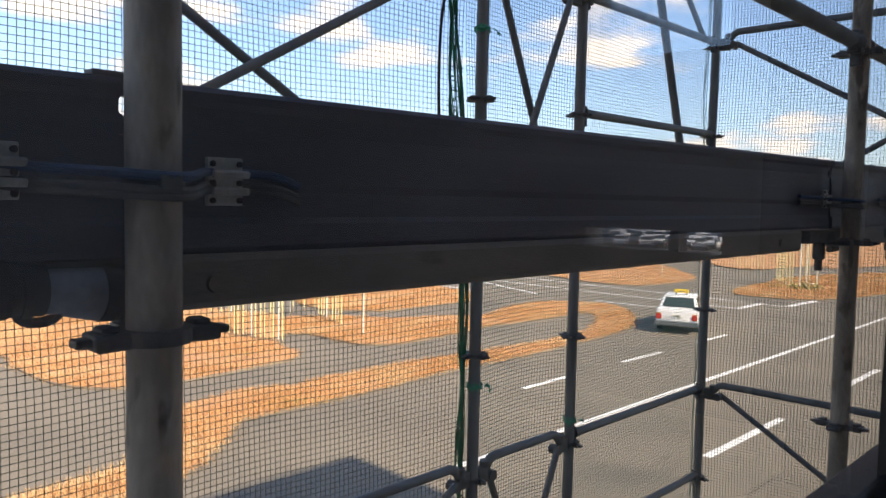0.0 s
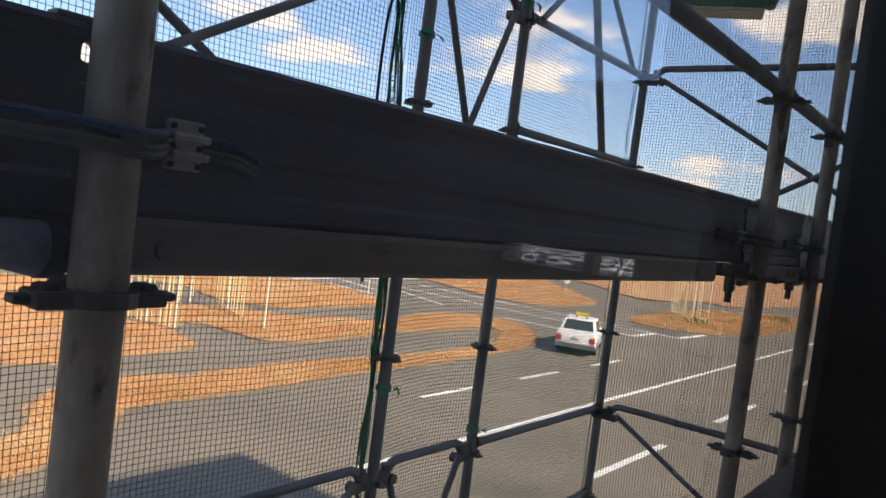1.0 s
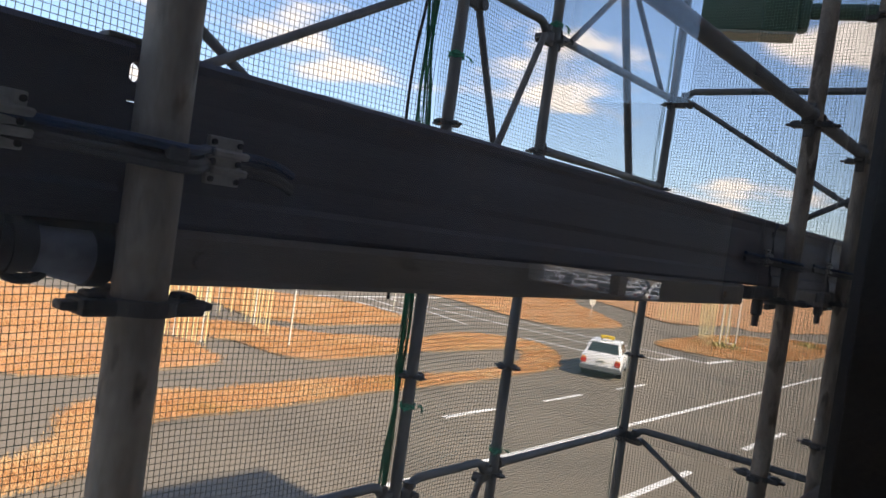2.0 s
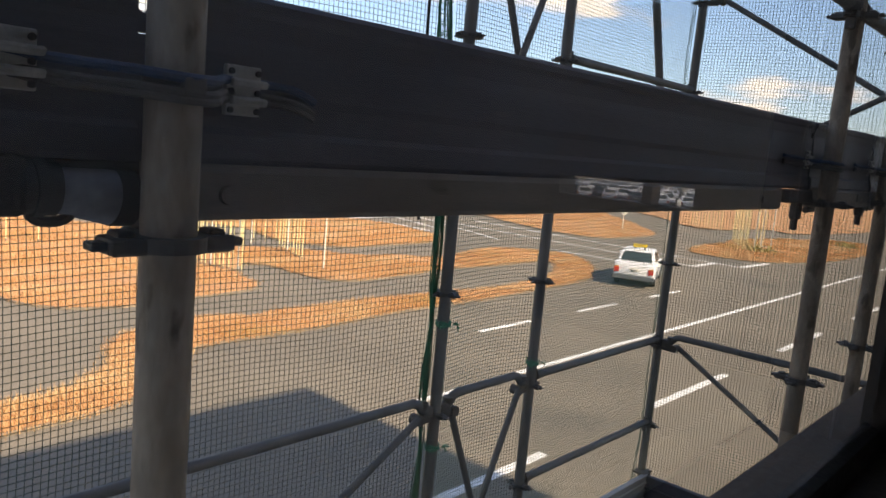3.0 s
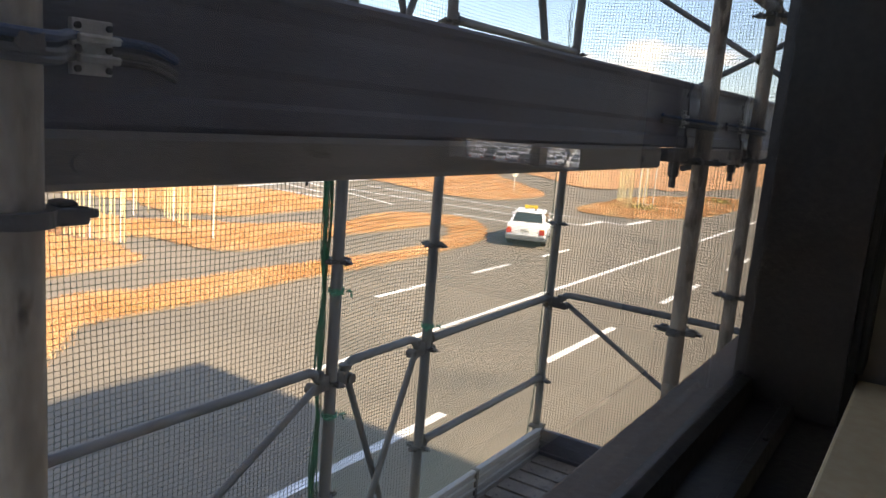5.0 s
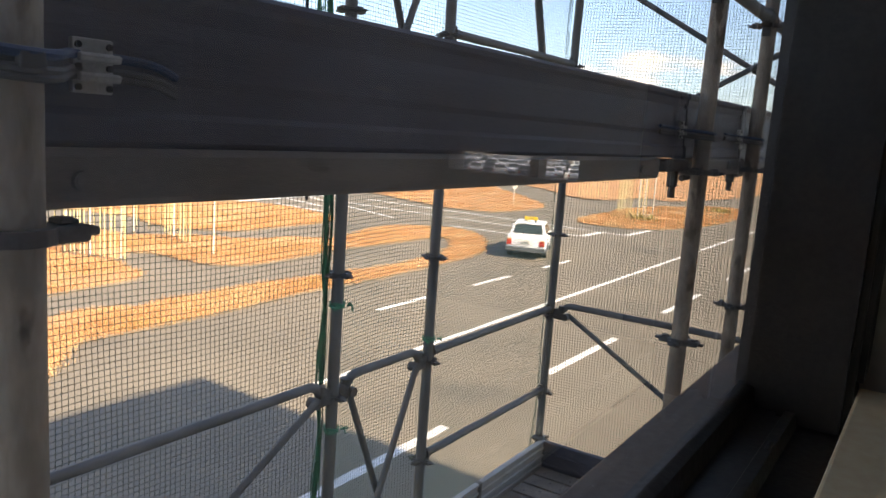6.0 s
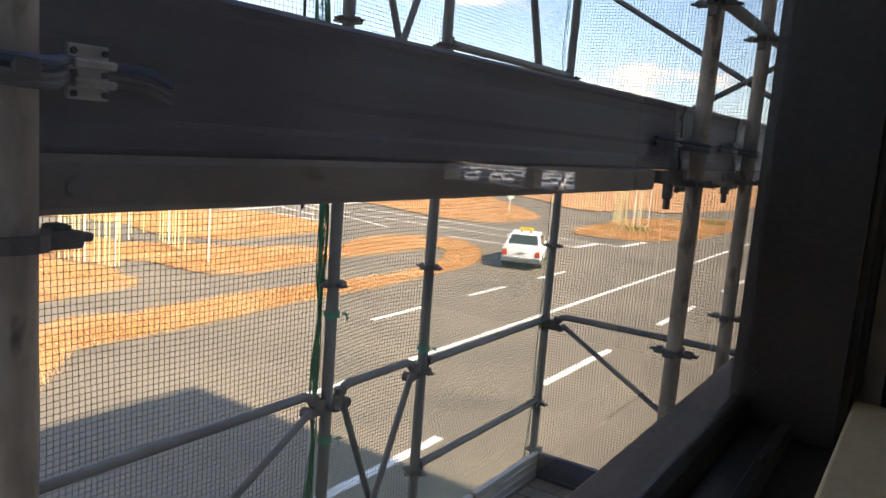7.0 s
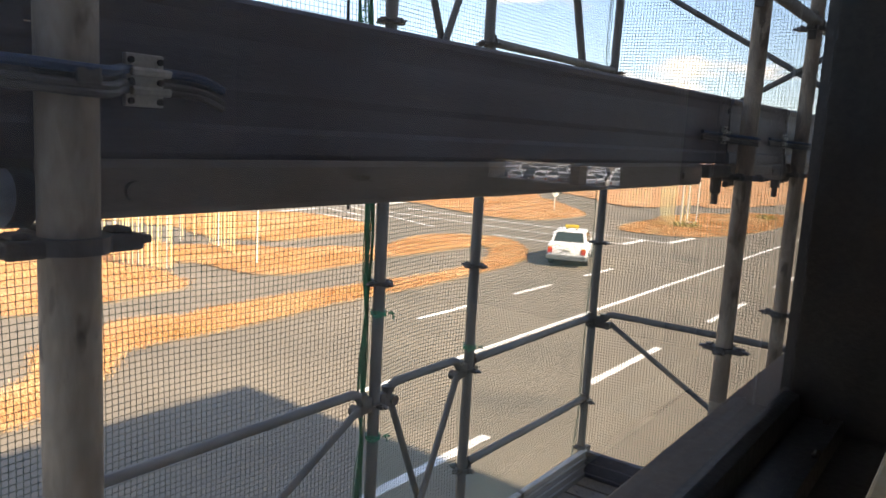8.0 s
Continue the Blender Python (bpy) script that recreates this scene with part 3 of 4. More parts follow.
    if sign:
        s = part("roof_sign", box((0.55, -0.27, 1.43), (0.70, 0.27, 1.56), 0.012), M_YELLOW, c, "yellow roof sign with dark bars")
        part("sign_bar", box((0.543, -0.13, 1.485), (0.553, 0.13, 1.505)), M_GREY_BUMPER, s, "dark bar on the sign")
        for y in (-0.2, 0.2):
            part("sign_foot", box((0.58, y - 0.03, 1.36), (0.67, y + 0.03, 1.44), 0.006), M_BLACK, c, "black sign foot")
    return c


car = sedan("training_car", "white four-door saloon with a yellow roof sign", M_BODY, sign=True)
car.matrix_world = pose(26.0, 13.55, 0, 0, 0, 21.5)

M_SILVER = material("silver_car_paint", (0.50, 0.51, 0.52), (0.45, 0.46, 0.47), 0.3, 0.4, scale=1, fine=20, bump=0.0)
M_DARK = material("dark_car_paint", (0.05, 0.055, 0.07), (0.04, 0.045, 0.05), 0.3, scale=1, fine=20, bump=0.0)
parked = [sedan("parked_car", lab, p, group="parked cars behind the building") for lab, p in
          (("white saloon parked in a row", M_BODY), ("silver saloon parked in a row", M_SILVER), ("dark saloon parked in a row", M_DARK))]

# ---------------------------------------------------------------- scaffold
LEVELS = (0.43, 0.88, 1.33, 1.78, 2.23, 2.68, 3.13, 3.58, 4.03, 4.48, 4.93, 5.38, 5.83, 6.28)
R_POST, R_RAIL = 0.0214, 0.0175


def flange_mesh(k=1.0, arms=(0, 1, 2, 3)):
    """A ring with four wedge pockets."""
    bm = bmesh.new()
    add_tube(bm, (0, 0, -0.006), (0, 0, 0.006), 0.030 * k, 18)
    for a in arms:
        d = Matrix.Rotation(a * math.pi / 2, 4, "Z")
        tmp = bmesh.new()
        add_box(tmp, (0.022, -0.016 * k, -0.0075), (0.052 * k, 0.016 * k, 0.006), 0.003)
        add_box(tmp, (0.030, -0.010, 0.004), (0.046 * k, 0.010, 0.0105), 0.003)
        add_box(tmp, (0.048 * k, -0.008, -0.004), (0.064 * k, 0.008, 0.003), 0.002)
        tmp.transform(d)
        me = bpy.data.meshes.new("tmp")
        tmp.to_mesh(me)
        tmp.free()
        bm.from_mesh(me)
        bpy.data.meshes.remove(me)
    me = bpy.data.meshes.new("flange")
    bm.to_mesh(me)
    bm.free()
    me.materials.append(M_CLAMP)
    return me


FLANGE = flange_mesh()
FLANGE_OPEN = flange_mesh(0.98, (0, 1, 2))


def post(x, y, z0, z1, levels, mat=None, label="galvanised steel scaffold standard with pocket flanges"):
    p = thing("scaffold_post", (x, y, z0), label, "scaffold post", "scaffold posts")
    part("tube", tube((0, 0, 0), (0, 0, z1 - z0), R_POST, 24), mat or M_STEEL, p, smooth=True)
    part("base_plate", box((-0.07, -0.07, 0.0), (0.07, 0.07, 0.008), 0.002), M_CLAMP, p, "square base plate")
    for z in levels:
        f = new("flange", FLANGE_OPEN if x < -1 and y < 1 else FLANGE)
        f.parent = p
        f.location = (0, 0, z - z0)
        tagged(f, label="dark steel pocket flange")
    part("spigot_collar", tube((0, 0, 6.60), (0, 0, 6.68), R_POST + 0.003, 20), M_CLAMP, p, smooth=True)
    return p


for x in (-1.735, 0.0, 0.6):
    post(x, 0, 0.0, 7.2, [z + (0.02 if x > -1 else -0.007) for z in LEVELS], M_NEAR)
for x in (-1.8, 0.0, 0.6, 1.8):
    post(x, 1.2, 0.0, 7.2, LEVELS)
for x in (0.6, 1.8):
    c = thing("toe_clip", (x, 1.2, 3.315), "small dark clip holding the toe board to a post", "clip", "toe board clips")
    part("plate", box((-0.055, -0.045, -0.006), (0.035, 0.025, 0.006), 0.003), M_CLAMP, c)
    part("tongue", box((-0.012, -0.05, -0.04), (0.012, -0.042, 0.012), 0.002), M_CLAMP, c)
for y in (0.0, 1.2):
    post(-3.6, y, 0.0, 7.2, LEVELS)
post(1.8, -0.6, 0.0, 7.2, LEVELS)


def wedge_head(parent, p, d):
    """The dark cast head at a rail's end, with its wedge."""
    p, d = Vector(p), Vector(d).normalized()
    bm = tube(p, p - d * 0.05, R_RAIL + 0.004, 14, R_RAIL)
    h = part("wedge_head", bm, M_CLAMP, parent, "dark wedge head", smooth=True)
    side = Vector((0, 0, 1))
    bm = box((-0.006, -0.012, -0.055), (0.006, 0.012, 0.03), 0.003)
    bm.transform(Matrix.Translation(p - d * 0.002) @ Vector((d.x, d.y, 0)).to_track_quat("X", "Z").to_matrix().to_4x4())
    part("wedge", bm, M_CLAMP, h)
    return h


def rail(a, b, r=R_RAIL, label="grey galvanised guard rail between scaffold posts"):
    a, b = Vector(a), Vector(b)
    d = (b - a).normalized()
    t = thing("guard_rail", a, label, "guard rail", "scaffold rails")
    part("pipe", tube(d * 0.055, b - a - d * 0.055, r, 18), M_STEEL, t, smooth=True)
    wedge_head(t, d * 0.03, -d)
    wedge_head(t, b - a - d * 0.03, d)
    return t


for dz in (0, 1.8):
    for z in (4.066, 3.60):
        rail((0.6, 1.2, z + dz * 0.995), (1.8, 1.2, z + dz * 0.995))
rail((-1.735, 0.0, 5.42), (0, 0.0, 5.42))
rail((0, 0.0, 5.42), (0.6, 0.0, 5.42))
rail((0.6, 0.0, 5.42), (1.8, 0.0, 5.42))


def brace_frame(a, b, top, low, label="guard frame with a bent top rail and crossed braces"):
    """A top rail with knee-bent ends and two crossed braces below."""
    a, b = Vector((*a, 0)), Vector((*b, 0))
    d = (b - a).normalized()
    L = (b - a).length
    f = thing("brace_frame", (a.x, a.y, low), label, "guard frame", "crossed guard frames")
    h = top - low
    P = lambda s, z: d * s + Vector((0, 0, z))
    pts = [P(0.055, h - 0.045), P(0.075, h - 0.03), P(0.095, h - 0.008), P(0.12, h)]
    pts = pts + [P(L * k / 6, h) for k in range(2, 5)] + [P(L - 0.12, h), P(L - 0.095, h - 0.008), P(L - 0.075, h - 0.03), P(L - 0.055, h - 0.045)] if L > 1 else pts + [P(L / 2, h), P(L - 0.12, h), P(L - 0.095, h - 0.008), P(L - 0.075, h - 0.03), P(L - 0.055, h - 0.045)]
    part("top_rail", add_sweep(bmesh.new(), pts, 0.017, 12), M_STEEL, f, smooth=True)
    n = Vector((-d.y, d.x, 0)) * 0.016
    for s, (u, v) in ((1, (0.10, L - 0.10)), (-1, (L - 0.10, 0.10))):
        part("brace", tube(P(u, h - 0.055) + n * s, P(v, 0.0) + n * s, 0.0135, 12), M_STEEL, f, smooth=True)
    for s, e in ((0.05, -1), (L - 0.05, 1)):
        hook = bmesh.new()
        add_box(hook, (-0.028, -0.014, -0.03), (0.028, 0.014, 0.03), 0.006)
        add_tube(hook, (e * -0.02, 0, 0.025), (e * -0.02, 0, 0.048), 0.022, 12)
        add_tube(hook, (e * -0.045, -0.022, -0.01), (e * -0.045, 0.022, -0.01), 0.02, 12)
        hook.transform(Matrix.Translation(P(s, h - 0.055)) @ d.to_track_quat("X", "Z").to_matrix().to_4x4())
        part("hook", hook, M_CLAMP, f, "dark cast end hook", smooth=True)
    return f


for dz in (0, 1.8):
    brace_frame((-1.8, 1.2), (0, 1.2), 4.093 + dz, 3.12 + dz)
    brace_frame((0, 1.2), (0.6, 1.2), 4.09 + dz, 3.12 + dz)
    brace_frame((1.8, 1.2), (1.8, -0.6), 4.098 + dz, 3.12 + dz)
brace_frame((0.6, 1.2), (1.8, 1.2), 6.82, 5.86, "upper guard frame with crossed braces")

stay = thing("diagonal_stay", (1.55, 1.215, 5.15), "slanting steel stay behind the guard rails", "brace")
part("pipe", tube((0, 0, 0), (-0.47, 0.03, 1.42), 0.019, 16), M_STEEL, stay, smooth=True)

# the heavy toe board along the window side, with its lower bar


def toe_board(x0, x1, name="toe_board"):
    t = thing(name, (0, 0, 0), "dark ribbed steel toe board along the scaffold", "toe board", "toe boards")
    prof = [(0.0365, 5.131), (0.040, 5.136), (0.058, 5.136), (0.064, 5.13), (0.064, 4.99), (0.052, 4.982), (0.036, 4.982), (0.034, 4.988), (0.036, 5.008), (0.041, 5.014), (0.0425, 5.038), (0.040, 5.046), (0.041, 5.075), (0.044, 5.10), (0.042, 5.118), (0.0375, 5.124)]
    bm = prism(prof, x0, x1)
    for v in bm.verts:
        if v.co.z > 5.09:
            v.co.z += 0.0105 * (v.co.x + 0.92)
    part("board", bm, M_TOE, t)
    return t


for a, b in ((-3.7, -1.744), (-1.718, -0.048), (-0.022, 0.552), (0.578, 1.8)):
    toe_board(a, b)
for a, b in ((-1.74, -0.25), (0.02, 0.56), (0.62, 1.78)):
    t = thing("lower_bar", (0, 0, 0), "dull brown-grey steel bar under the toe board", "steel bar", "bars under the toe boards")
    part("bar", prism([(0.030, 4.935), (0.026, 4.941), (0.026, 4.976), (0.031, 4.9825), (0.082, 4.9825), (0.084, 4.935)], a, b), M_EDGE, t)
    for x in (a + 0.072, b - 0.12):
        bm = tube((x, 0.027, 4.957), (x, 0.0225, 4.957), 0.0085, 18, 0.0075)
        add_tube(bm, (x, 0.0226, 4.957), (x, 0.0218, 4.957), 0.0055, 14)
        part("rivet", bm, M_EDGE, t, smooth=True)


joint = thing("joint_plate", (-1.728, 0.05, 5.001), "dark joint plate with a round hole between toe boards", "joint plate", "joint plates of the toe boards")
bm = bmesh.new()
hole, rim = [], []
for i in range(24):
    a = math.tau * i / 24
    c, s_ = math.cos(a), math.sin(a)
    k = 1 / max(abs(c), abs(s_))
    hole.append((0.0074 * c - 0.0092, 0.1045 + 0.0082 * s_))
    rim.append((0.020 * c * k - 0.010, 0.105 + 0.0235 * s_ * k))
for y in (-0.005, 0.005):
    hv, rv = [bm.verts.new((x, y, z)) for x, z in hole], [bm.verts.new((x, y, z)) for x, z in rim]
    for i in range(24):
        j = (i + 1) % 24
        bm.faces.new((hv[i], hv[j], rv[j], rv[i]))
bm.verts.ensure_lookup_table()
for o in (0, 24):
    for i in range(24):
        j = (i + 1) % 24
        bm.faces.new((bm.verts[o + i], bm.verts[o + j], bm.verts[48 + o + j], bm.verts[48 + o + i]))
bmesh.ops.recalc_face_normals(bm, faces=bm.faces)
part("plate", bm, M_TOE, joint)
part("lower_plate", box((-0.030, -0.005, -0.028), (0.010, 0.005, 0.080)), M_TOE, joint)
for x in (-0.0255, 0.5745):
    copy_thing(joint, Matrix.Translation((x, 0.05, 5.008)))


def end_clamp(x):
    """Hooks by which the boards hang on a post."""
    c = thing("board_clamp", (x, 0.045, 4.937), "dark clamp and hook under the toe board", "clamp", "toe board clamps")
    part("jaw", box((-0.21, -0.022, 0.012), (-0.03, 0.03, 0.042), 0.006), M_CLAMP, c)
    part("hook", box((-0.088, -0.012, -0.030), (-0.062, 0.012, 0.02), 0.006), M_CLAMP, c)
    part("pin", tube((0.0, 0, -0.008), (0.10, 0, -0.004), 0.008, 10), M_CLAMP, c, smooth=True)
    part("bolt", tube((-0.075, 0, -0.056), (-0.075, 0, -0.028), 0.009, 10), M_CLAMP, c, smooth=True)
    return c


end_clamp(0.0)
end_clamp(0.6)

coupling = thing("tube_coupling", (-1.757, 0.045, 4.966), "short blue-grey tube with a ring and hook beside the post", "coupling")
part("sleeve", tube((-0.046, 0, -0.0075), (-0.004, 0, -0.013), 0.0175, 24, 0.0222), M_SLEEVE, coupling, "pale worn sleeve", smooth=True)
part("end_ring", tube((-0.004, 0, -0.013), (0.012, 0, -0.014), 0.0232, 24, 0.0226), M_CLAMP, coupling, smooth=True)
bm = tube((-0.072, 0, -0.006), (-0.046, 0, -0.007), 0.0205, 20)
add_tube(bm, (-0.064, 0, -0.0065), (-0.056, 0, -0.0065), 0.0225, 20)
part("collar", bm, M_CLAMP, coupling, smooth=True)
part("bracket", box((-0.125, -0.020, -0.026), (-0.070, 0.02, 0.018), 0.006), M_CLAMP, coupling)
bm = bmesh.new()
add_sweep(bm, [(-0.050 + 0.015 * math.cos(a), -0.004, -0.024 + 0.0075 * math.sin(a)) for a in [math.tau * i / 16 for i in range(17)]], 0.0042, 8)
part("ring", bm, M_CLAMP, coupling, smooth=True)
part("top_plate", box((-0.19, -0.004, 0.003), (0.024, 0.03, 0.0157), 0.002), M_CLAMP, coupling)
part("foot", box((-0.19, -0.018, -0.036), (-0.112, 0.02, 0.018), 0.006), M_CLAMP, coupling)


def wire_clip(x, z):
    c = thing("wire_clip", (x, 0.026, z), "bright ribbed zinc clip holding blue wires", "clip", "wire clips on the toe board")
    part("plate", box((-0.0205, -0.002, -0.021), (0.0135, 0.004, 0.021), 0.0012), M_CLIP, c)
    for dz in (0.0065, -0.0085):
        bm = box((-0.0175, -0.0075, dz - 0.0034), (0.0178, -0.0015, dz + 0.0034), 0.0016)
        add_box(bm, (-0.0172, -0.0086, dz + 0.0004), (0.0176, -0.0074, dz + 0.0018), 0.0004)
        part("channel", bm, M_CLIP, c)
    for dx in (-0.0165, 0.0095):
        for dz in (0.0155, -0.001, -0.0165):
            part("screw", tube((dx, -0.0042, dz), (dx, -0.001, dz), 0.0027, 10), M_BLACK, c, "dark screw", smooth=True)
    return c


wire_clip(-1.655, 5.046)
wire_clip(-1.837, 5.049)


def wire_run(x):
    """Blue and grey wires from clip to clip, passing before the post at x."""
    wires = thing("blue_wires", (x - 0.017, 0.028, 5.047), "blue and grey wires strung between the clips", "wire", "wires along the toe boards")
    for i, (dz, mat) in enumerate(((0.007, M_BLUE), (-0.009, M_CLAMP), (-0.004, M_CLAMP))):
        run = smooth_run([(-0.24, 0.004, dz + 0.002), (-0.10, 0.0, dz), (-0.055, -0.012, dz - 0.002), (-0.02, -0.042, dz - 0.004), (0.017, -0.0545, dz - 0.006), (0.042, -0.044, dz - 0.005), (0.066, -0.014, dz - 0.001), (0.080, -0.002, dz), (0.11, 0.001, dz), (0.15, 0.002, dz - 0.002), (0.178, 0.008, dz - 0.010)], 5)
        part("wire", add_sweep(bmesh.new(), run, 0.0040 if i == 0 else 0.0034, 8), mat, wires, smooth=True)


for x in (-1.735, 0.0, 0.6):
    wire_run(x)
for x in (-0.105, 0.083, 0.495, 0.683):
    wire_clip(x, 5.052)
strap = thing("cable_strap", (-1.735, 0, 5.035), "dark strap binding wires to the post", "strap")
part("band", tube((0, 0, 0), (0, 0, 0.016), R_POST + 0.0022, 24), M_BLACK, strap, smooth=True)
part("buckle", box((-0.008, -0.030, 0.001), (0.010, -0.0225, 0.015), 0.002), M_CLAMP, strap)
tab = thing("top_tab", (-1.752, 0.045, 5.1275), "small grey tab on the toe board's top edge", "bracket")
part("tab", box((-0.014, -0.006, 0), (0.025, 0.012, 0.0045), 0.0015), M_STEEL, tab)

# lower deck with its toe boards
deck = thing("scaffold_deck", (0, 0, 3.165), "worn steel scaffold deck planks with slots", "scaffold deck")
for i, (y0, y1) in enumerate(((0.06, 0.33), (0.335, 0.60), (0.605, 0.87), (0.875, 1.14))):
    for x0, x1 in ((-3.58, -1.82), (-1.78, -0.02), (0.02, 0.58), (0.62, 1.76)):
        plank = bmesh.new()
        step = 0.115
        n = max(1, int((x1 - x0) / step))
        w = (x1 - x0) / n
        for k in range(n):
            add_box(plank, (x0 + k * w + 0.011, y0 + 0.004, -0.03), (x0 + (k + 1) * w - 0.011, y1 - 0.004, 0.0))
        add_box(plank, (x0, y0 + 0.002, -0.042), (x1, y1 - 0.002, -0.026))
        pl = part("plank", plank, M_DECK, deck)
        holes = bmesh.new()
        for k in range(n):
            for yy in (0.06, 0.135, 0.21):
                cx, cy = x0 + (k + 0.5) * w + (0.02 if yy == 0.135 else -0.02), y0 + yy
                bmesh.ops.create_circle(holes, cap_ends=True, segments=8, radius=0.0065, matrix=Matrix.Translation((cx, cy, 0.0012)))
        part("perforation", holes, M_BLACK, pl, "dark drain holes")


def low_toe(name, lo_, hi_, axis, label):
    t = thing(name, (0, 0, 0), label, "toe board", "lower toe boards")
    (x0, y0), (x1, y1) = lo_, hi_
    if axis == "x":
        part("board", box((x0, y0, 3.12), (x1, y0 + 0.018, 3.318), 0.003), M_ALU, t)
        for z in (3.170, 3.215, 3.260, 3.303):
            part("rib", box((x0, y0 - 0.010, z), (x1, y0 + 0.001, z + 0.014), 0.003), M_ALU, t)
        part("end_strip", box((x1 - 0.02, y0 - 0.013, 3.168), (x1, y0 + 0.02, 3.321), 0.002), M_CLAMP, t, "dark end strip")
    else:
        part("board", box((x0, y0, 3.12), (x0 + 0.018, y1, 3.312), 0.003), M_TOE, t)
        for z in (3.170, 3.235, 3.297):
            part("rib", box((x0 - 0.012, y0, z), (x0 + 0.001, y1, z + 0.014), 0.003), M_TOE, t)
    return t


low_toe("low_toe_board", (-1.75, 1.155), (-0.005, 1.155), "x", "pale aluminium toe board with ribs at the deck's edge")
low_toe("low_toe_board", (0.03, 1.155), (1.072, 1.155), "x", "pale aluminium toe board with ribs at the deck's edge")
low_toe("low_toe_board", (1.082, 1.155), (1.79, 1.155), "x", "pale aluminium toe board with ribs at the deck's edge")
low_toe("end_toe_board", (1.77, 0.06), (1.77, 1.152), "y", "dark toe board across the deck's end")

# ---------------------------------------------------------------- safety net


def net_panel(name, org, u, length, z0, z1, bulge, pitch, mat, label, r=0.00115, seed=0):
    """Knotted square mesh of real threads, hanging with folds and bellies."""
    org, u = np.array(org, float), np.array(u, float)
    out = np.array([-u[1], u[0], 0.0])
    nu, nz = int(length / pitch), int((z1 - z0) / pitch)

    def place(s, z):
        w = bulge(s, z)
        ds = 0.005 * np.sin(5 * z + 3 * s + seed) + 0.002 * np.sin(17 * s + 5 * z)
        dz = 0.005 * np.sin(6 * s + 2 * z + seed) + 0.0012 * np.sin(13 * s - 4 * z)
        return org[None] + (s + ds)[:, None] * u[None] + w[:, None] * out[None] + (z + dz)[:, None] * np.array([[0, 0, 1.0]])
    vs, fs = [], []
    count = 0

    def thread(P, side):
        nonlocal count
        k = len(P)
        offs = [side * math.cos(a) * r + out * math.sin(a) * r for a in (0, 2.094, 4.189)]
        vs.append(np.concatenate([P + o[None] for o in offs]))
        i = np.arange(k - 1) + count
        for a, b in ((0, 1), (1, 2), (2, 0)):
            fs.append(np.stack([i + a * k, i + 1 + a * k, i + 1 + b * k, i + b * k], -1))
        count += 3 * k
    zz = np.linspace(z0, z1, max(2, int((z1 - z0) / 0.045)))
    ss = np.linspace(0, length, max(2, int(length / 0.045)))
    for i in range(nu + 1):
        s = i * pitch
        thread(place(np.full_like(zz, s), zz), u)
    for j in range(nz + 1):
        z = z0 + j * pitch
        thread(place(ss, np.full_like(ss, z)), np.array([0, 0, 1.0]))
    me = bpy.data.meshes.new(name)
    V, F = np.concatenate(vs), np.concatenate(fs)
    me.from_pydata(V.tolist(), [], F.tolist())
    me.materials.append(mat)
    return tagged(new(name, me), label, "safety net", "safety nets", "stuff")


def belly(stops, amp, base):
    stops = np.array(stops)

    def f(s, z):
        i = np.clip(np.searchsorted(stops, s) - 1, 0, len(stops) - 2)
        a, b = stops[i], stops[i + 1]
        t = np.clip((s - a) / (b - a), 0, 1)
        fold = 0.007 * np.exp(-((s - a) / 0.10) ** 2) * np.sin(8 * z + 4 * s) + 0.005 * np.exp(-((s - b) / 0.10) ** 2) * np.sin(7 * z)
        return base + amp * np.sin(np.pi * t) * (0.75 + 0.25 * np.sin(2.1 * z + s)) + fold
    return f


net_panel("safety_net", (-2.75, 1.23, 0), (1, 0, 0), 2.70, 2.3, 6.9, belly((-0.85, 0.95, 2.75), 0.05, 0.0), 0.0175, M_NET, "dark fine-meshed safety net hung on the scaffold", seed=1)
net_panel("safety_net", (-0.04, 1.232, 0), (1, 0, 0), 1.89, 2.3, 6.9, belly((0.04, 0.64, 1.84, 2.0), 0.05, 0.0), 0.0152, M_NETR, "dark fine-meshed safety net bellied between posts", seed=2)
net_panel("safety_net", (1.845, 1.26, 0), (0, -1, 0), 1.9, 2.3, 6.9, belly((0.0, 1.8, 2.0), 0.05, 0.0), 0.0155, M_NETR, "dark safety net across the scaffold's end", seed=3)

# gathered net edge and its twine beside the post
gather = thing("net_edge", (-0.03, 1.222, 3.05), "bunched green net edge hanging beside a post", "safety net")
rng = random.Random(4)
TIED = (3.42, 3.905, 4.37, 5.0, 5.62, 6.4, 7.2)


def edge_at(z):
    """How far the slack edge sags from the post between two ties, and how wide it is bunched."""
    lo_ = max([t for t in TIED if t <= z], default=2.9)
    hi_ = min([t for t in TIED if t > z], default=7.2)
    s_ = math.sin(math.pi * (z - lo_) / (hi_ - lo_))
    drift = -0.085 * max(0.0, min(1.0, (z - 4.9) / 0.7))
    return -0.006 - 0.008 * s_ + drift, (0.007 + 0.009 * s_) * (1.0 if z < 4.9 else 1.7)


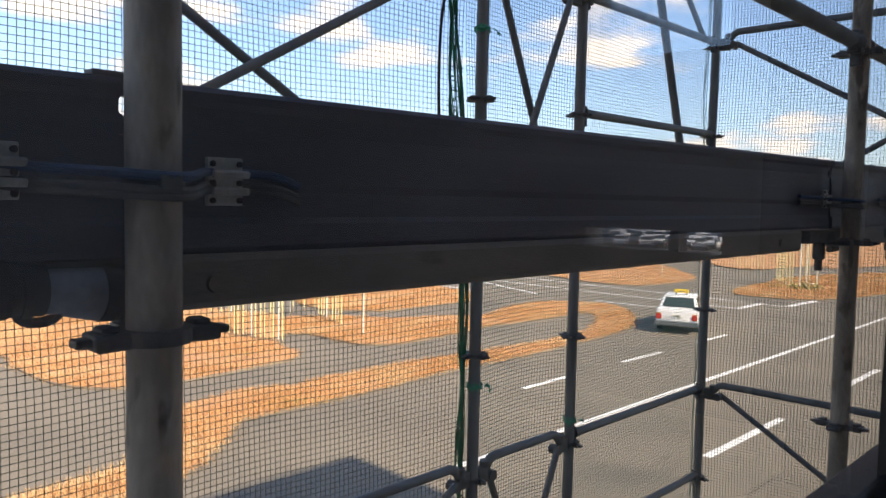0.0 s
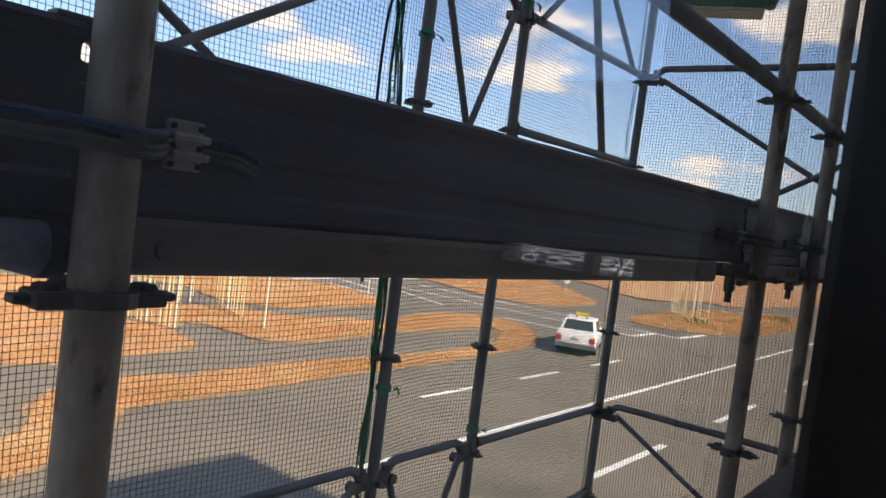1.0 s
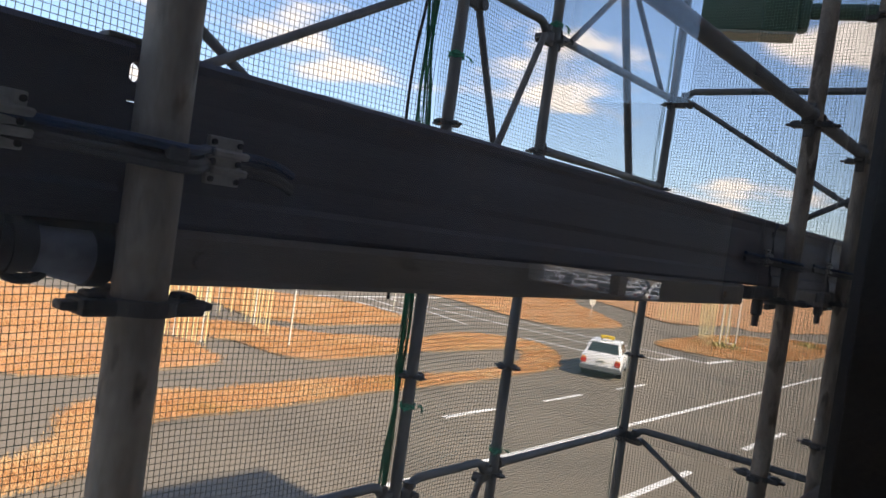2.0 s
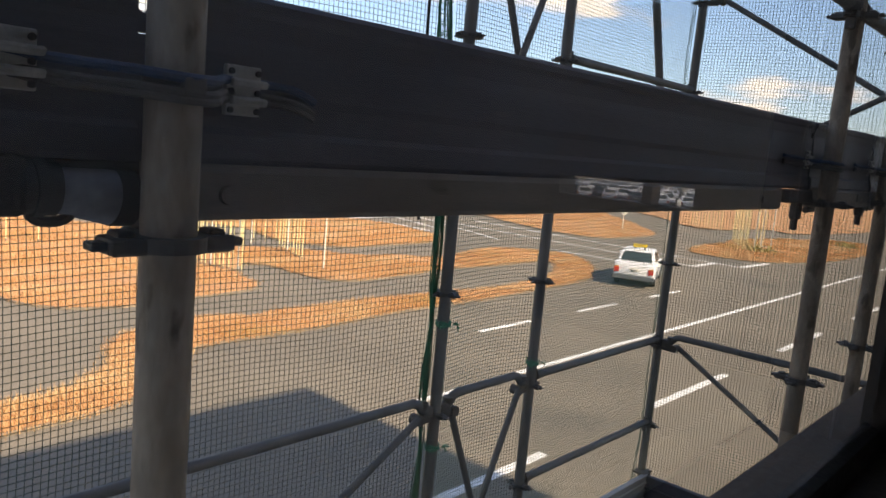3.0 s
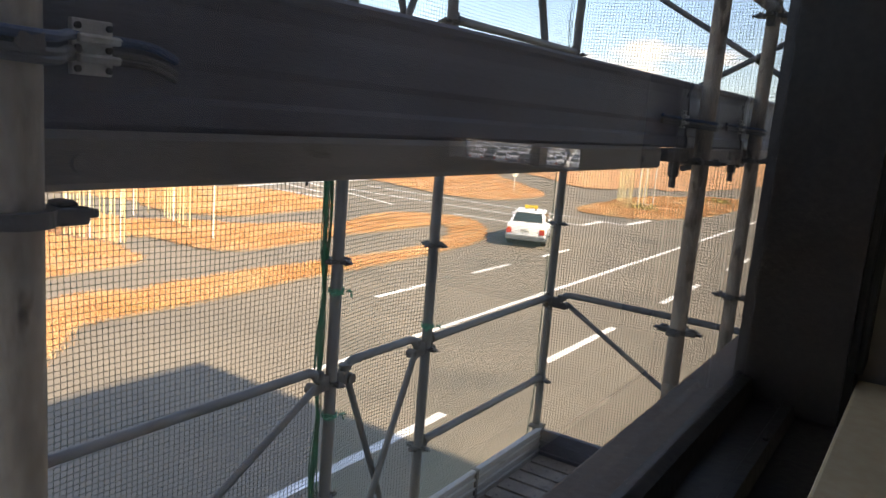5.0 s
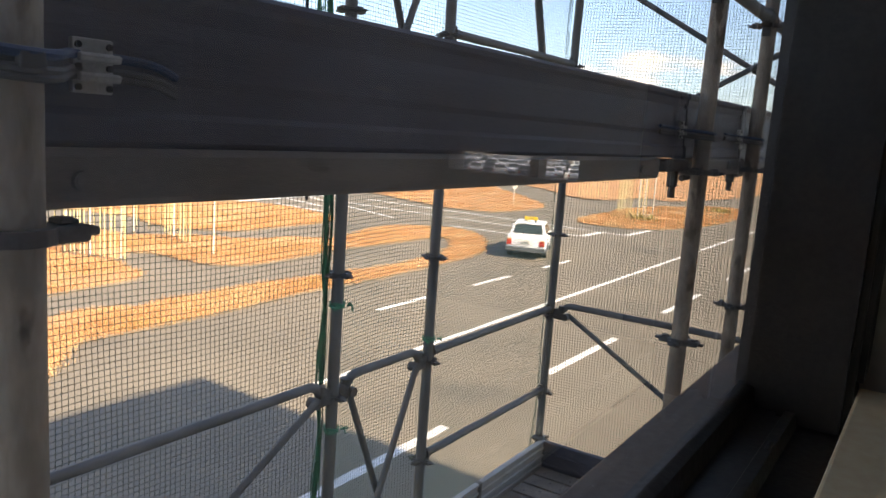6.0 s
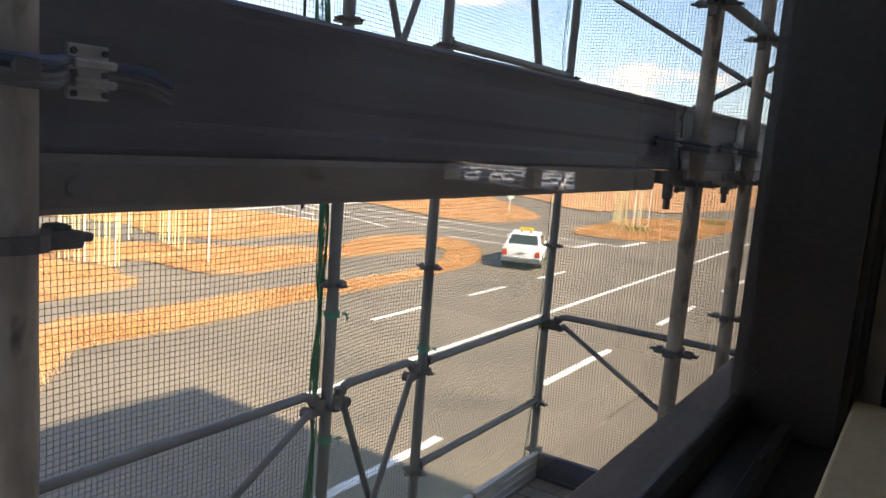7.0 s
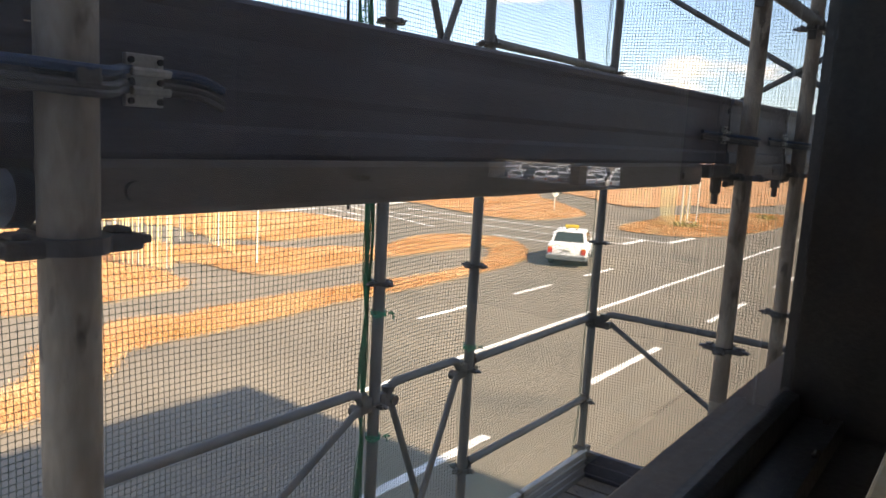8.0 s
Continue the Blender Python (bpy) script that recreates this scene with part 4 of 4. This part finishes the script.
for k in range(18):
    ph, am = rng.uniform(0, 6), rng.uniform(-1, 1)
    run = []
    for i in range(96):
        z = i * 0.04
        c, w = edge_at(z + 3.05)
        run.append((c + w * am + 0.004 * math.sin(z * 14 + ph), 0.6 * w * math.sin(k * 2.4 + z * 2), z))
    part("cord", add_sweep(bmesh.new(), run, 0.0022, 4), M_NETG, gather)
for k in range(120):
    z = 0.02 + k * 0.032
    c, w = edge_at(z + 3.05)
    run = [(c + w * (j - 3) / 3, 0.7 * w * math.sin(j * 1.9 + k), z + 0.010 * math.sin(j * 1.2 + k)) for j in range(7)]
    part("cross_cord", add_sweep(bmesh.new(), run, 0.0017, 4), M_NETG, gather)

cable = thing("black_cable", (-0.20, 1.205, 5.1), "thin black cable hanging before the net", "cable")
part("cable", add_sweep(bmesh.new(), smooth_run([(0.03, 0, -0.35), (0.01, 0, 0.0), (-0.005, 0, 0.3), (0.0, 0, 0.5), (0.02, 0, 0.66), (0.06, 0, 1.2)], 6), 0.0055, 8), M_BLACK, cable, smooth=True)


def net_tie(x, z, y=1.2):
    t = thing("net_tie", (x, y, z), "bright green twine knotted round a post", "twine", "net ties")
    rng = random.Random(int(x * 100 + z * 1000))
    for k in range(4):
        dz = (k - 1.5) * 0.005
        run = [(0.026 * math.cos(a), 0.026 * math.sin(a), dz + 0.004 * math.sin(3 * a + k)) for a in [math.tau * i / 14 for i in range(15)]]
        part("loop", add_sweep(bmesh.new(), run, 0.0028, 6), M_TIE, t)
    for k in range(5):
        d = rng.choice((-1, 1))
        run = smooth_run([(d * 0.02, -0.03, 0), (d * rng.uniform(0.030, 0.040), -0.03, rng.uniform(-0.004, 0.010)), (d * rng.uniform(0.045, 0.062), -0.03, rng.uniform(-0.028, 0.008))], 4)
        part("tail", add_sweep(bmesh.new(), run, 0.0022, 5), M_TIE, t)
    return t


for x, z in ((0, 4.37), (0, 3.905), (0, 3.42), (0, 5.62), (0.6, 4.13), (0.6, 5.9)):
    net_tie(x, z)

# ---------------------------------------------------------------- building, window and room
WX0, WX1, WZ0, WZ1 = -4.4, -1.22, 4.70, 6.45
for nm, lo_, hi_ in (("wall_below", (-30, -0.52, 0), (1.25, -0.40, WZ0)), ("wall_above", (-30, -0.52, WZ1), (1.25, -0.40, 9.85)),
                     ("wall_beside", (WX1 + 0.062, -0.52, WZ0), (1.25, -0.40, WZ1)), ("wall_left", (-30, -0.52, WZ0), (WX0, -0.40, WZ1))):
    flat_box_structure(nm, lo_, hi_, M_WALL, "rendered outer wall of the building", "wall")
flat_box_structure("roof", (-30, -13, 9.85), (1.25, -0.40, 10.05), M_WALL, "flat roof slab", "roof")
flat_box_structure("wall_back", (-30, -13.2, 0), (1.25, -13, 9.85), M_WALL, "plain back wall of the building", "wall")
flat_box_structure("wall_far_end", (-30.2, -13.2, 0), (-30, -0.40, 9.85), M_WALL, "plain end wall of the building", "wall")
# end wall, with the low strip window onto the parked cars
SY0, SY1, SZ0, SZ1 = -2.29, -1.61, 4.82, 4.912
for nm, lo_, hi_ in (("wall_end", (1.10, -13, 0), (1.25, -0.52, SZ0)), ("wall_end_mid", (1.10, -13, SZ1), (1.25, -0.52, 5.69)), ("wall_end_top", (1.10, -13, 6.5), (1.25, -0.52, 9.85)),
                     ("wall_end_c", (1.10, -13, 5.69), (1.25, SY0, 6.5)), ("wall_end_d", (1.10, SY1, 5.69), (1.25, -0.52, 6.5)),
                     ("wall_end_a", (1.10, -13, SZ0), (1.25, SY0, SZ1)), ("wall_end_b", (1.10, SY1, SZ0), (1.25, -0.52, SZ1))):
    flat_box_structure(nm, lo_, hi_, M_ROOM, "dim end wall of the room", "wall")
flat_box_structure("window_mullion", (1.12, -1.86, SZ0), (1.2, -1.815, SZ1), M_FRAME, "dark mullion of the strip window", "window")
# pane added to dim the sky reflection from this opening
flat_box_structure("window_upper_dimmer", (1.17, SY0, 5.69), (1.178, SY1, 6.5), M_TINT, "added dark pane that dims the sky in the upper window", "window")
flat_box_structure("floor", (-6, -4.2, 3.7), (1.10, -0.52, 3.85), M_ROOM, "dim floor of the room", "floor")
flat_box_structure("ceiling", (-6, -4.2, 6.6), (1.10, -0.52, 6.75), M_ROOM, "dim ceiling of the room", "ceiling")
flat_box_structure("wall_room_back", (-6, -4.35, 3.7), (1.10, -4.2, 6.75), M_ROOM, "dim back wall of the room", "wall")
flat_box_structure("wall_room_left", (-6.15, -4.35, 3.7), (-6, -0.52, 6.75), M_ROOM, "dim side wall of the room", "wall")

window = thing("window", (0, 0, 0), "black-framed window with a clear pane", "window", kind="structure")
gl = part("pane", box((WX0 + 0.05, -0.4025, 4.782), (-1.224, -0.3975, 6.40)), M_GLASS, window, "clear glass pane")
gl.visible_shadow = False
part("jamb", prism([(-0.497, WZ0), (-0.388, WZ0), (-0.388, WZ1), (-0.497, WZ1)], -1.226, WX1 + 0.06), M_FRAME, window)
part("jamb_stop", box((-1.236, -0.49, 4.76), (-1.224, -0.435, 6.4)), M_FRAME, window)
for x in (-1.218, -1.196, -1.176):
    part("jamb_rib", box((x, -0.503, 4.81), (x + 0.010, -0.496, 6.39)), M_FRAME, window)
part("left_jamb", box((WX0, -0.507, WZ0), (WX0 + 0.05, -0.388, WZ1)), M_FRAME, window)
part("head", box((WX0 + 0.05, -0.507, 6.40), (-1.226, -0.388, WZ1)), M_FRAME, window)
part("bottom_rail", prism([(-0.503, WZ0), (-0.385, WZ0), (-0.385, 4.775), (-0.392, 4.79), (-0.41, 4.785), (-0.413, 4.765), (-0.44, 4.765), (-0.443, 4.772), (-0.452, 4.772), (-0.455, 4.758), (-0.503, 4.758)], WX0 + 0.05, -1.226), M_FRAME, window)
part("catch", box((-1.352, -0.451, 4.771), (-1.335, -0.446, 4.775), 0.002), M_CLAMP, window, "small metal catch")
flat_box_structure("outer_ledge", (WX0, -0.384, 4.70), (0.9, -0.331, 4.755), M_LEDGE, "dull brown metal ledge outside the window", "window ledge", 0.003)
flat_box_structure("sill_board", (WX0, -0.86, 4.765), (-1.196, -0.499, 4.80), M_STOOL, "cream painted inner sill board", "window sill", 0.003)
flat_box_structure("wall_reveal", (-1.155, -0.56, 3.85), (1.1, -0.524, 6.6), M_FRAME, "dark lining beside the window", "wall")
# set back beyond the corner: unseen tall blocks added to shape the asphalt shadow
# the upper one only closes a gap that let sun onto the deck
flat_box_structure("shadow_block_upper", (0.4, -14, 10.05), (1.25, -7.2, 16.17), M_WALL, "unseen plain block added to shape the shadow on the asphalt", "wall")
flat_box_structure("shadow_block", (1.25, -14, 0), (6.75, -7.2, 16.17), M_WALL, "unseen plain block added to shape the shadow on the asphalt", "wall")

# signal box on an arm, beyond the net
sig = thing("signal_head", (4.53, 1.83, 6.99), "dark green signal housing on a green arm, seen from below", "traffic signal")
ax = Vector((0.335, -0.942, 0))
bm = box((-0.48, -0.16, 0.03), (0.40, 0.16, 0.50), 0.03)
add_box(bm, (0.38, -0.12, 0.07), (0.50, 0.12, 0.44), 0.05)
rot = ax.to_track_quat("X", "Z").to_matrix().to_4x4()
bm.transform(rot)
sig.scale = (0.88, 0.88, 0.88)
part("housing", bm, M_SIGNAL, sig, smooth=True)
bm = box((-0.47, -0.155, 0.0), (0.39, 0.155, 0.03), 0.008)
bm.transform(rot)
part("underside", bm, M_SIGBASE, sig, "cream underside")
bm = tube((0.45, 0, 0.27), (3.2, 0, 0.30), 0.075, 16)
bm.transform(rot)
part("arm", bm, M_SIGNAL, sig, smooth=True)
bm = tube((3.15, 0, -7.943), (3.15, 0, 0.6), 0.10, 16)
bm.transform(rot)
part("pole", bm, M_SIGNAL, sig, smooth=True)

# parked cars beyond the end of the building
rng = random.Random(9)
eye = Vector((-2.06, -0.25, 0))
first = [True, True, True]
for row, d in enumerate((86, 92, 99, 105, 112, 118)):
    k = int(d * 0.2 / 2.5)
    for i in range(k):
        a = radians(-33.8 + 11.0 * (i + 0.5) / k)
        p = eye + d * Vector((math.cos(a), math.sin(a), 0))
        m = pose(p.x, p.y, 0, 0, 0, -29 + (180 if row % 2 else 0) + rng.uniform(-3, 3))
        j = rng.choice((0, 0, 1, 2))
        if first[j]:
            parked[j].matrix_world = m
            first[j] = False
        else:
            copy_thing(parked[j], m)
for j, c in enumerate(parked):
    if first[j]:
        c.matrix_world = pose(70 + 4 * j, -60, 0)
